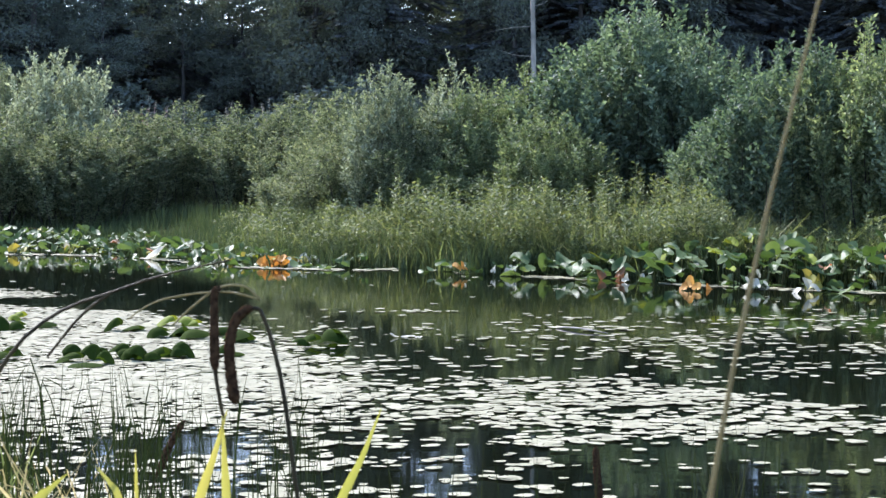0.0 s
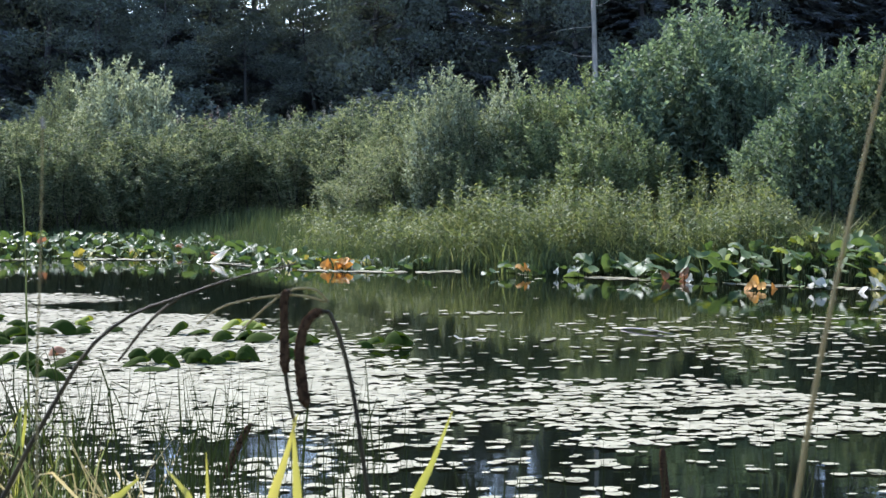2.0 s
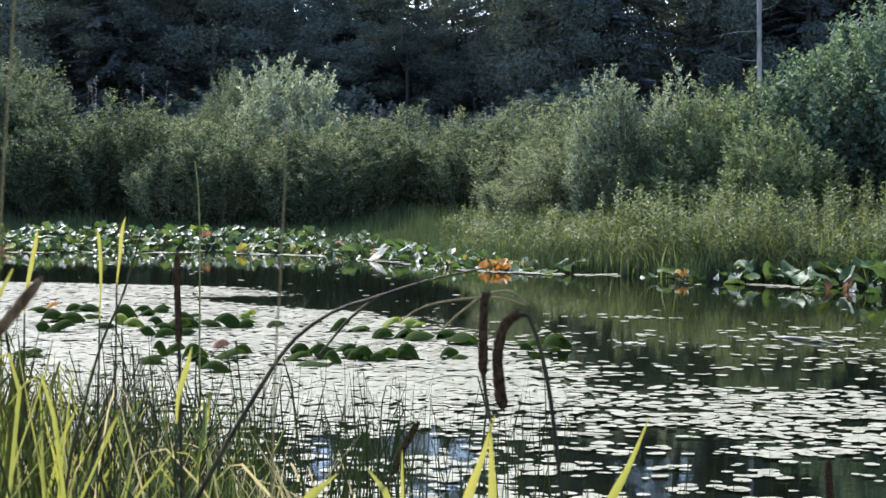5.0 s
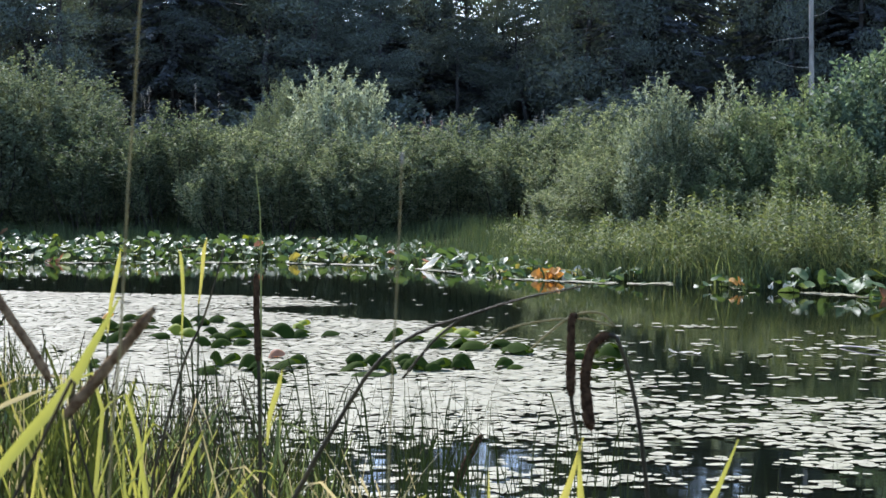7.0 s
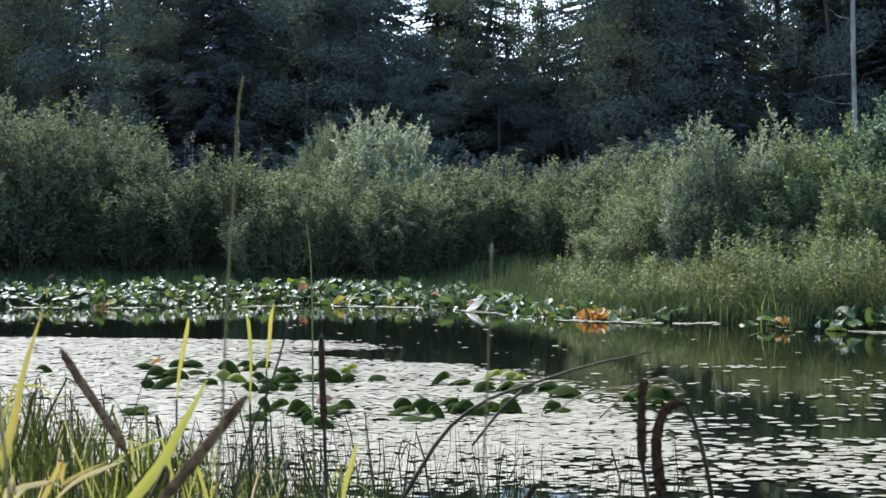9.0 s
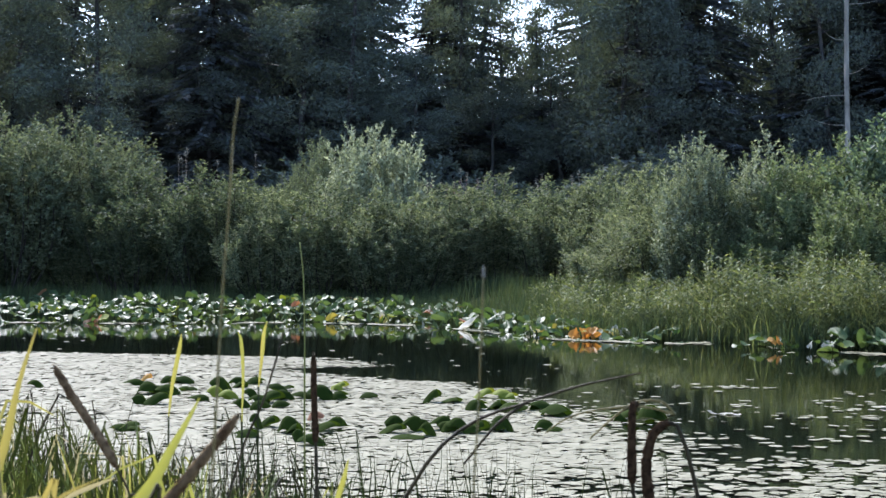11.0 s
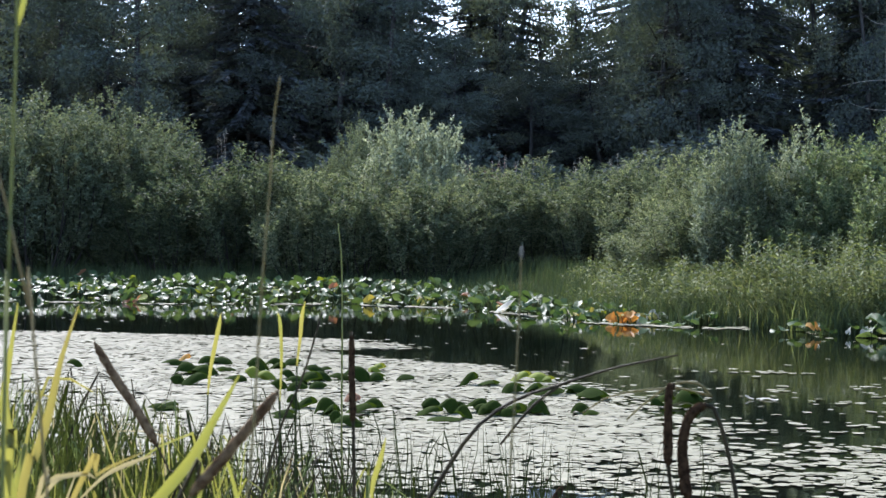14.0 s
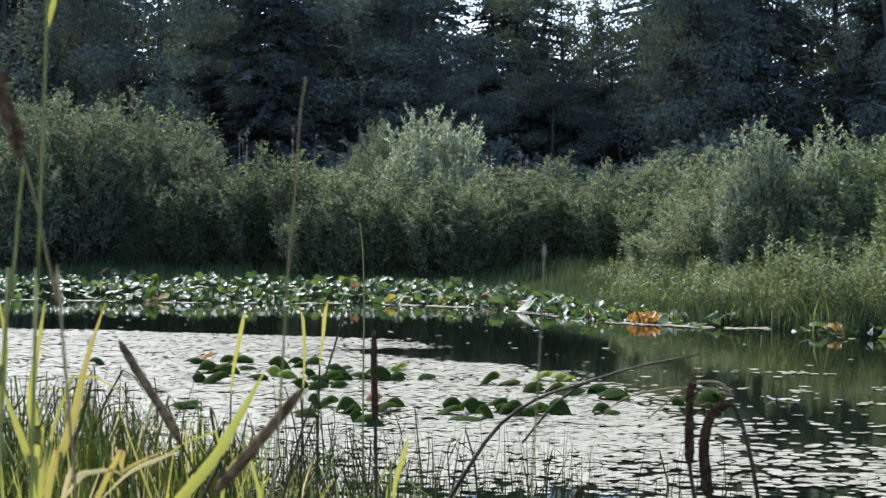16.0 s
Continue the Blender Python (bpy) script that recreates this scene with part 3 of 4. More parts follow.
# ---------------------------------------------------------------- grasses
def blades(r, base, h, w, lean=0.35, knee=0.55):
    """Tapered, bent grass blades, one per row of base."""
    k = len(base)
    a = r.uniform(0, 2 * math.pi, k)
    out = np.stack([np.cos(a), np.sin(a), 0 * a], 1)
    side = np.stack([-np.sin(a), np.cos(a), 0 * a], 1) * (w / 2)[:, None]
    bend = (h * r.uniform(0.03, lean, k))[:, None]
    mid = base + out * bend * 0.35 + np.array([0, 0, 1]) * (h * knee)[:, None]
    tip = base + out * bend * 1.3 + np.array([0, 0, 1]) * (h * r.uniform(0.88, 1.0, k))[:, None]
    V = np.stack([base - side, base + side, mid - side * 0.75, mid + side * 0.75, tip], 1).reshape(-1, 3)
    i = np.arange(k)[:, None] * 5
    return V, np.concatenate([i + [0, 1, 3], i + [0, 3, 2], i + [2, 3, 4]], 1).reshape(-1, 3)


def sedge_field(name, seed, count, x0, x1, d0, d1, h0, h1, w, mat, label, lean=0.35):
    """Sedge in tussocks along the far shore."""
    r = np.random.default_rng(seed)
    tx = r.uniform(x0, x1, count // 22)
    tx = np.clip(tx, x0 + np.abs(r.normal(0, 0.7, len(tx))), x1)
    ty = shore(tx) + r.uniform(d0, d1, len(tx))
    th = r.uniform(h0, h1, len(tx)) * np.interp(tx, [-1.6, 2.2], [0.35 if w > 0.012 else 1.0, 1.0])
    k = r.integers(0, len(tx), count)
    bx, by = tx[k] + r.normal(0, 0.16, count), ty[k] + r.normal(0, 0.16, count)
    base = np.stack([bx, by, np.maximum(ground_z(bx, by), -0.05)], 1)
    return solid(name, blades(r, base, th[k] * r.uniform(0.55, 1.1, count), r.uniform(0.7, 1.3, count) * w, lean), mat, label, "sedge", "stuff")


sedge_field("sedge", 51, 60000, -20, 0.9, -1.4, 6.5, 0.2, 0.6, 0.011, SEDGE_SHADED, "green sedge coloured dark for the shade of the shrubs")
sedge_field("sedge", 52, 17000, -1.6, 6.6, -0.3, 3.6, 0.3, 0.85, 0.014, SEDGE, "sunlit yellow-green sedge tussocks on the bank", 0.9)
sedge_field("sedge", 53, 14000, 5.5, 13, -0.4, 3.4, 0.5, 0.95, 0.016, SEDGE_SHADED, "tangled green sedge under the willow bushes", 0.9)


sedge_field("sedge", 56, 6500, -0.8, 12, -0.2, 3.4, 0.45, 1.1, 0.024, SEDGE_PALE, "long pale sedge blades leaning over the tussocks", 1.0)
sedge_field("sedge", 55, 16000, -0.3, 6.6, -0.5, 3.0, 0.35, 0.8, 0.011, SEDGE_SHADED, "sedge coloured dark as shade between the lit tussocks", 0.7)


def leafy_forbs(seed, count, x0, x1, d0, d1, h0, h1):
    """Upright leafy bog plants standing in the sedge."""
    r = np.random.default_rng(seed)
    base, d, n, st = [], [], [], []
    for i in range(count):
        x = r.uniform(x0 + abs(r.normal(0, 1.3)), x1)
        y = float(shore(x)) + r.uniform(d0, d1)
        h = r.uniform(h0, h1) * (0.85 + 0.75 * noise.noise((x * 1.1, y * 0.9, 2.0)))
        h = max(h * float(np.interp(x, [-1.6, 2.0], [0.3, 1.0])), 0.15)
        z = max(float(ground_z(np.array(x), np.array(y))), 0)
        k = int(h * 38)
        s = np.linspace(0.08, 1, k)
        w = np.arange(k) * 2.4
        out = np.stack([np.cos(w), np.sin(w), 0 * w + 0.5], 1)
        p = np.stack([x + 0 * s, y + 0 * s, z + h * s], 1) + r.normal(0, 0.015, (k, 3))
        base.append(p), d.append(out), n.append(np.array([0, 0, 1]) + r.normal(0, 0.4, (k, 3)))
        st.append(tube([(x, y, z - 0.05), (x, y, z + h)], [0.006, 0.003], 3))
    base = np.concatenate(base)
    return join(diamonds(base, np.concatenate(d), np.concatenate(n), r.uniform(0.07, 0.125, len(base)), r.uniform(0.022, 0.042, len(base))), *st)


solid("bog_plants", leafy_forbs(61, 2600, -1.7, 6.8, -0.25, 4.6, 0.4, 1.3), SEDGE, "leafy yellow-green bog plants in the sedge", "bog plants", "stuff")
solid("bog_plants", leafy_forbs(62, 420, 5.5, 12, 0.2, 3.0, 0.5, 1.0), SEDGE, "leafy green bog plants under the bushes", "bog plants", "stuff")


# ---------------------------------------------------------------- pond lilies
def lily_leaf(seed, fold, curl):
    """A heart-shaped leaf one metre across, stem notch at the origin, folded and wavy."""
    r = np.random.default_rng(seed)
    k = 16
    w = np.linspace(radians(18), radians(342), k)
    ph = r.uniform(0, 6)
    rad = 0.42 + 0.12 * np.cos(w - math.pi) ** 2 * (np.cos(w) < 0) + 0.05 * np.cos(3 * w + ph) + r.normal(0, 0.028, k)
    x, y = -np.cos(w) * rad * 1.25, np.sin(w) * rad
    V = [(0, 0, 0)]
    for f in (0.55, 1.0):
        for a, b, u in zip(x, y, w):
            V.append((a * f, b * f, abs(b) * f * fold + curl * f * f * 0.25 * math.sin(2 * u + ph) + 0.02 + r.normal(0, 0.022) * f))
    F = [(0, 1 + i, 2 + i) for i in range(k - 1)]
    for i in range(k - 1):
        a, b = 1 + i, 1 + k + i
        F += [(a, b, b + 1), (a, b + 1, a + 1)]
    me = smooth(mesh_np("leaf", V, F))
    return me


LEAF_SHAPES = [(0.2, 0.35), (0.6, 0.5), (1.2, 0.4), (0.35, -0.6), (0.05, 0.15), (-0.45, 0.5), (-0.6, 0.15), (-0.8, 0.2)]
LILY_MESHES = {}
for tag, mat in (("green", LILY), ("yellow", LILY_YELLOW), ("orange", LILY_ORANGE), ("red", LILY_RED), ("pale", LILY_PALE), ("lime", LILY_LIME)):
    LILY_MESHES[tag] = []
    for i, (fo, cu) in enumerate(LEAF_SHAPES):
        me = lily_leaf(70 + i, fo, cu)
        me.materials.append(mat)
        LILY_MESHES[tag].append(me)


def lily_clump(r, at, leaves, label, group="far pond lilies"):
    """leaves: rows of (dx, dy, height, size, tilt, turn, colour)."""
    ob = thing("pond_lily", label, "pond lily", (at[0], at[1], 0.0), group)
    stalks = []
    for dx, dy, h, size, tilt, turn, tag, *shape in leaves:
        lf = part("leaf", LILY_MESHES[tag][shape[0] if shape else int(r.integers(0, 6))], None, ob, "" if tag == "green" else {"lime": "lime-yellow leaf", "yellow": "yellowing leaf", "orange": "bright orange dying leaf", "red": "red-brown withered leaf", "pale": "pale folded leaf"}[tag])
        lf.location = (dx, dy, h)
        lf.rotation_euler = (0, -tilt, turn)
        lf.scale = (size, size * float(r.uniform(0.75, 1.0)), size)
        if h > 0.06:
            stalks.append(tube([(dx * 0.8, dy * 0.8, -0.3), (dx * 0.9, dy * 0.9, h * 0.5), (dx, dy, h + 0.01)], [0.007, 0.006, 0.005], 4))
    if stalks:
        part("stalkwork", join(*stalks), RUSH, ob, kind="stuff")
    return ob


def far_lilies():
    r = np.random.default_rng(81)
    x = -19.0
    while x < 12.5:
        depth = float(np.interp(x, EDGE_X, SHORE_D))
        gap = 0.6 if x > 3 else 0.9
        rows = max(1, int(round(depth / gap)))
        tall = float(np.interp(x, [-6, -2, 3, 4.0, 5.4, 6, 9], [1.45, 1.0, 0.8, 1.3, 1.4, 2.6, 2.2]))
        for j in range(rows):
            if 1.6 < x < 2.6:
                continue
            cx, cy = x + r.uniform(-0.2, 0.2), float(edge(x)) + 0.25 + j * gap + r.uniform(-0.15, 0.15)
            leaves = []
            for k in range(int(r.integers(16, 21)) if x > 5.4 else int(r.integers(11, 15)) if j < 4 else int(r.integers(7, 10))):
                flat = r.uniform() < (0.45 if j == 0 else 0.1)
                h = 0.015 if flat else (r.uniform(0.03, 0.17) + 0.035 * min(j, 3)) * tall
                facing = r.uniform() < 0.6
                tilt = r.normal(0, 0.05) if flat else r.uniform(0.05, 0.4) if facing else r.uniform(0.0, 0.8)
                turn = 1.9 + r.normal(0, 0.6) if facing else r.uniform(0, 6.28)
                u = r.uniform()
                tag = "green" if u < 0.915 else "lime" if u < 0.965 else "yellow" if u < 0.975 else "pale" if u < (0.998 if j == 0 else 0.982) else "red" if u < 0.99 else "green"
                size = r.uniform(0.12, 0.2) if r.uniform() < 0.4 else r.uniform(0.17, 0.27) * (1.25 if x > 3 else 1.0)
                leaves.append((r.uniform(-0.5, 0.5), r.uniform(-0.45, 0.5), h, size * (0.6 if tag in ("pale", "yellow") else 1.0), tilt if tag != "pale" else r.uniform(0.5, 1.2), turn, tag))
            lily_clump(r, (cx, cy), leaves, "cluster of green pond lily leaves at the far bank, their sheen painted pale")
        x += 0.95
    words = {"orange": "dying orange pond lily leaves at the bank", "red": "withered red-brown pond lily leaves", "pale": "pale upturned pond lily leaf", "yellow": "yellowing pond lily leaves"}
    for x, y, tag, many, size in ((-0.2, 29.2, "orange", 15, 0.17), (5.64, 23.25, "orange", 5, 0.16), (2.91, 26.8, "orange", 2, 0.15), (4.89, 25.4, "red", 3, 0.17), (-5.2, 34.2, "yellow", 3, 0.2), (-10.3, 33.7, "red", 3, 0.16),
                                  (-4.13, 34.2, "yellow", 3, 0.17), (7.36, 23.2, "yellow", 4, 0.2), (0.05, 29.7, "yellow", 4, 0.16), (-1.0, 30.2, "yellow", 3, 0.16), (0.25, 29.9, "pale", 3, 0.16), (3.3, 26.5, "pale", 4, 0.13), (5.0, 25.0, "pale", 3, 0.13), (6.3, 22.8, "pale", 4, 0.14), (7.0, 22.5, "pale", 3, 0.14)):
        lily_clump(r, (x, y), [(r.uniform(-0.26, 0.26), r.uniform(-0.12, 0.18), r.uniform(0.02, 0.13), size * r.uniform(0.8, 1.2), r.uniform(0.4, 1.2), r.uniform(0.4, 2.8), tag) for _ in range(many)], words[tag])
    lily_clump(r, (-2.43, 32.0), [(0.0, 0.0, 0.05, 0.42, 0.6, 0.4, "pale", 1)], "large white upturned pond lily leaf at the bank")


far_lilies()


def dome_leaf(seed):
    """A raised leaf of unit width, depth and height: folded over a slanting ridge, leaning, with a notch and a wavy rim."""
    r = np.random.default_rng(seed)
    k, rings = 18, (0.3, 0.58, 0.82, 1.0)
    w = np.linspace(radians(14), radians(346), k) + r.uniform(-0.6, 0.6)
    ph, ridge, shear = r.uniform(0, 6), r.uniform(-0.5, 0.5), r.uniform(-0.45, 0.45)
    peak = r.uniform(-0.3, 0.3)
    V = []
    for f in (0.0,) + rings:
        for a in (w if f else w[:1]):
            rad = 0.5 * f * (1 + 0.08 * math.sin(3 * a + ph))
            x, y = math.cos(a) * rad, math.sin(a) * rad
            across = abs(-x * math.sin(ridge) + y * math.cos(ridge)) * 2
            along = (x * math.cos(ridge) + y * math.sin(ridge)) * 2 - peak
            z = 1.0 - 0.8 * across ** 1.7 - 0.62 * abs(along) ** 2.1 + 0.06 * math.sin(4 * a + ph) * f
            V.append((x + shear * max(z, 0) * 0.6, y, max(z, 0.0)))
    F = [(0, 1 + i, 2 + i) for i in range(k - 1)]
    for q in range(len(rings) - 1):
        for i in range(k - 1):
            a, b = 1 + q * k + i, 1 + (q + 1) * k + i
            F += [(a, b, b + 1), (a, b + 1, a + 1)]
    return smooth(mesh_np("leaf", V, F))


DOMES = {}
for tag, mat in (("mid", LILY_SHADED), ("lime", LILY_LIME), ("red", LILY_RED), ("orange", LILY_ORANGE)):
    DOMES[tag] = []
    for v in range(9):
        DOMES[tag].append(dome_leaf(300 + v))
        DOMES[tag][-1].materials.append(mat)
leaf_rng = np.random.default_rng(91)


def water_lily(x, y, leaves):
    """leaves: rows of (dx, dy, width, height) and a colour where it is not green."""
    ob = thing("pond_lily", "pond lily with raised green leaves amid floating pads", "pond lily", (x, y, 0.0), "pond lilies in open water")
    young = [(dx + float(leaf_rng.uniform(-0.09, 0.09)), dy + float(leaf_rng.uniform(-0.12, 0.12)), w * 0.8, h * 0.7, *tag) for dx, dy, w, h, *tag in leaves if w > 0.14 and leaf_rng.uniform() < 0.5]
    for dx, dy, w, h, *tag in leaves + young:
        tag = tag[0] if tag else "mid"
        lf = part("leaf", DOMES[tag][int(leaf_rng.integers(0, 9))], None, ob, {"mid": "", "lime": "lime-yellow leaf", "red": "red-brown withered leaf", "orange": "orange dying leaf"}[tag])
        lf.location, lf.rotation_euler[2], lf.scale = (dx, dy, 0.004), float(leaf_rng.normal(0, 0.3)), (w * 1.32, w * 1.15, h * 1.05)


water_lily(-5.49, 19.80, [(0.00, 0.00, 0.20, 0.08)])
water_lily(-4.83, 18.85, [(-0.18, -0.10, 0.22, 0.14), (0.05, -0.20, 0.23, 0.12), (0.13, 0.30, 0.15, 0.06)])
water_lily(-5.04, 20.14, [(-0.10, 0.03, 0.17, 0.09), (0.10, -0.03, 0.21, 0.09)])
water_lily(-4.74, 17.61, [(-0.09, 0.05, 0.14, 0.10), (0.09, -0.05, 0.20, 0.13)])
water_lily(-4.08, 18.32, [(-0.22, -0.27, 0.20, 0.07), (-0.12, 0.20, 0.17, 0.12, "lime"), (0.07, -0.04, 0.17, 0.10, "lime"), (0.27, 0.12, 0.15, 0.10)])
water_lily(-4.19, 19.67, [(-0.13, -0.40, 0.22, 0.16), (0.00, -0.00, 0.18, 0.12), (0.13, 0.40, 0.20, 0.09)])
water_lily(-3.66, 19.22, [(0.00, 0.00, 0.19, 0.09)])
water_lily(-3.28, 17.92, [(-0.22, -0.08, 0.23, 0.14), (-0.12, 0.31, 0.19, 0.11), (0.07, 0.46, 0.21, 0.08), (0.30, 0.36, 0.25, 0.16), (0.50, 0.33, 0.18, 0.10), (-0.38, -0.59, 0.15, 0.10), (-0.15, -0.79, 0.17, 0.10)])
water_lily(-2.99, 19.45, [(0.00, 0.00, 0.15, 0.10, "lime")])
water_lily(-3.26, 17.38, [(0.00, 0.00, 0.16, 0.08)])
water_lily(-3.11, 15.55, [(-0.04, -0.05, 0.10, 0.14), (0.04, 0.05, 0.15, 0.11)])
water_lily(-3.06, 14.79, [(0.00, 0.00, 0.19, 0.08)])
water_lily(-2.58, 15.43, [(-0.20, -0.25, 0.17, 0.15), (0.06, -0.09, 0.20, 0.09), (0.14, 0.34, 0.14, 0.09)])
water_lily(-2.51, 14.42, [(-0.08, 0.13, 0.11, 0.11), (0.08, -0.13, 0.19, 0.10)])
water_lily(-2.71, 16.23, [(0.00, 0.00, 0.13, 0.09, "red")])
water_lily(-4.31, 15.25, [(0.00, -0.07, 0.18, 0.07), (-0.00, 0.07, 0.15, 0.07)])
water_lily(-2.49, 18.47, [(0.00, 0.00, 0.18, 0.07)])
water_lily(-1.55, 15.36, [(-0.33, -0.13, 0.17, 0.09), (-0.33, 0.28, 0.16, 0.12), (-0.16, 0.07, 0.17, 0.14), (0.02, -0.31, 0.13, 0.12), (0.09, 0.19, 0.18, 0.13), (0.28, -0.06, 0.17, 0.14), (0.43, -0.04, 0.16, 0.12)])
water_lily(-0.97, 15.54, [(-0.08, 0.01, 0.15, 0.09), (0.08, -0.01, 0.16, 0.14)])
water_lily(-1.67, 14.86, [(0.00, 0.00, 0.24, 0.04)])
water_lily(-1.69, 18.06, [(-0.10, -0.01, 0.14, 0.14), (0.10, 0.01, 0.18, 0.06)])
water_lily(-1.16, 18.61, [(-0.12, 0.02, 0.17, 0.11, "lime"), (0.12, -0.02, 0.21, 0.10, "lime")])
water_lily(-0.94, 17.30, [(-0.30, 0.03, 0.20, 0.11), (-0.12, 0.06, 0.16, 0.11), (0.08, -0.15, 0.25, 0.10), (0.34, 0.06, 0.22, 0.10)])
water_lily(-0.42, 16.82, [(0.00, 0.00, 0.27, 0.12)])
water_lily(-0.46, 15.55, [(-0.05, 0.06, 0.15, 0.10), (0.05, -0.06, 0.13, 0.05)])
water_lily(0.35, 16.57, [(-0.13, -0.04, 0.17, 0.10), (0.13, 0.04, 0.23, 0.14)])
water_lily(-6.54, 19.45, [(0.00, 0.00, 0.15, 0.09)])
water_lily(-5.50, 20.42, [(0.00, 0.00, 0.10, 0.09, "orange")])
lily_clump(leaf_rng, (1.18, 17.16), [(-0.08, 0.0, 0.008, 0.09, 0.3, 2.6, "pale", 1), (0.06, 0.04, 0.006, 0.13, 0.06, 0.3, "pale", 4), (0.16, -0.05, 0.008, 0.09, 0.05, 1.2, "pale", 4)], "pale dying pond lily leaves lying on the water", "pond lilies in open water")
solid("stick", smooth(mesh_np("stick", *tube(bezier([(2.88, 18.01, 0.01), (3.08, 17.65, 0.03), (3.29, 17.29, 0.012)], 9), np.linspace(0.012, 0.006, 9), 6))), PALE_BARK, "thin bare pale stick floating on the water", "stick")


# ---------------------------------------------------------------- floating pads
def cover(x, y):
    """The share of the water that small pads cover."""
    soft = lambda v, a, b: np.clip((v - a) / (b - a), 0, 1)
    right = np.interp(y, [8, 10, 12, 14, 16, 18, 20.5, 21.3, 22.3, 23, 24.5, 25.2], [0.4, 0.6, 1.1, 0.7, 0.2, -0.5, -1.6, -3.2, -4.4, -3.0, -4.0, -8.0])
    left = np.clip((right - x) / 0.9 + 0.5, 0, 1) * (y < 25.3) * np.interp(y, [7.5, 9.5, 11.0, 12.4, 13.5], [0.36, 0.46, 0.56, 0.72, 0.9])
    band = 0.62 * soft(x, -0.6, 0.4) * soft(5.0 + (11.4 - y) * 0.9 - x, 0, 0.9) * soft(y, 10.2, 10.9) * soft(14.3 - y, 0, 1.1)
    upper = soft(y, 13.0, 14.0) * soft(20.2 - y, 0, 2.5) * soft(8.5 - x, 0, 1.0) * (0.06 + 0.11 * soft(x, 1.8, 3.4))
    low = soft(10.7 - y, 0, 0.5) * (0.05 + 0.2 * soft(2.2 - x, 0, 0.9)) * soft(5.0 - x, 0, 1.0)
    strip = 0.5 * np.exp(-(((x - 2.0 - (y - 20) * 0.3) / 0.8) ** 2 + ((y - 20.2) / 0.12) ** 2)) + 0.35 * np.exp(-(((x - 3.3) / 0.7) ** 2 + ((y - 9.35) / 0.1) ** 2))
    far = np.where((y > 20) & (y < 31), 0.004, 0)
    d = np.maximum.reduce([left, band, upper, low, strip, far])
    hole = np.exp(-(((x + 0.55) / 0.55) ** 2 + ((y - 10.9) / 0.6) ** 2)) + np.exp(-(((x - 1.0) / 0.5) ** 2 + ((y - 11.2) / 0.45) ** 2))
    return np.clip(d * (1 - 0.9 * np.clip(hole, 0, 1)), 0, 0.93)


def pads():
    r = np.random.default_rng(101)
    most = 640.0
    n = int(19 * 23.5 * most)
    x, y = r.uniform(-11, 8, n), r.uniform(7.5, 31, n)
    want = -np.log(1 - cover(x, y)) / np.interp(x, [-2, 1], [0.0042, 0.0058])
    hit = r.uniform(0, most, n) < want * 1.6
    x, y, want = x[hit], y[hit], want[hit]
    streak = np.array([noise.noise((a * 0.6, b * 2.6, 3.0)) + 0.9 * noise.noise((a * 1.5, b * 8.0, 8.0)) for a, b in zip(x, y)])
    gain = np.clip(1 + 3.4 * streak, 0.0, 2.6)
    gain = np.where(want > 300, np.maximum(gain, 0.75), np.where(want > 110, np.maximum(gain, 0.4), gain))
    keep = r.uniform(0, 1.6, len(x)) < gain
    x, y = x[keep], y[keep]
    rad = (0.024 + 0.04 * r.uniform(0, 1, len(x)) ** 1.4) * np.interp(x, [-2, 1], [0.85, 1.0])
    ex = r.uniform(-19, 12, 5200)
    ex = ex[np.array([noise.noise((a * 1.1, 0.0, 5.0)) for a in ex]) > 0.0]
    x, y = np.concatenate([x, ex]), np.concatenate([y, edge(ex) + r.normal(-0.02, 0.12, len(ex))])
    rad = np.concatenate([rad, r.uniform(0.03, 0.07, len(ex))])
    k = 8
    w = np.linspace(0.12, 2 * math.pi - 0.12, k)
    turn = r.uniform(0, 2 * math.pi, len(x))
    a = turn[:, None] + w[None]
    wob = 1 + 0.08 * r.normal(0, 1, (len(x), k))
    tx, ty = r.normal(0, 0.03, len(x)), r.normal(0, 0.03, len(x))
    dx, dy = np.cos(a) * rad[:, None] * wob * 1.12, np.sin(a) * rad[:, None] * wob
    z0 = 0.006 + r.uniform(0, 0.008, len(x))
    rim = np.stack([x[:, None] + dx, y[:, None] + dy, np.maximum(z0[:, None] + dx * tx[:, None] + dy * ty[:, None], 0.002)], -1)
    V = np.concatenate([np.stack([x, y, z0], -1)[:, None], rim], 1).reshape(-1, 3)
    i = np.arange(len(x))[:, None] * (k + 1)
    F = np.concatenate([i + [0, 1 + j, 2 + j] for j in range(k - 1)], 1).reshape(-1, 3)
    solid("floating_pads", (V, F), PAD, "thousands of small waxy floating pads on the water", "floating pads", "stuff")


pads()


# ---------------------------------------------------------------- near shore
def rooted(line):
    """The line led down to the ground below its first point."""
    p = [tuple(q) for q in line]
    x, y, z = p[0]
    g = float(ground_z(np.array(x), np.array(y)))
    lean = max(-0.8, min(0.8, (x - p[1][0]) / max(p[1][2] - z, 0.02)))
    zm = g + (z - g) * 0.5
    xm = x + lean * (z - zm) * 0.55
    return [(xm + lean * (zm - g) * 0.12, y + 0.03, g - 0.03), (xm, y + 0.01, zm)] + p


def stem(name, line, r0, r1, mat, parent, label="", root=True, seg=7):
    c = bezier(rooted(line) if root else line, 22)
    return part(name, smooth(mesh_np(name, *tube(c, np.linspace(r0, r1, 22), seg))), mat, parent, label)


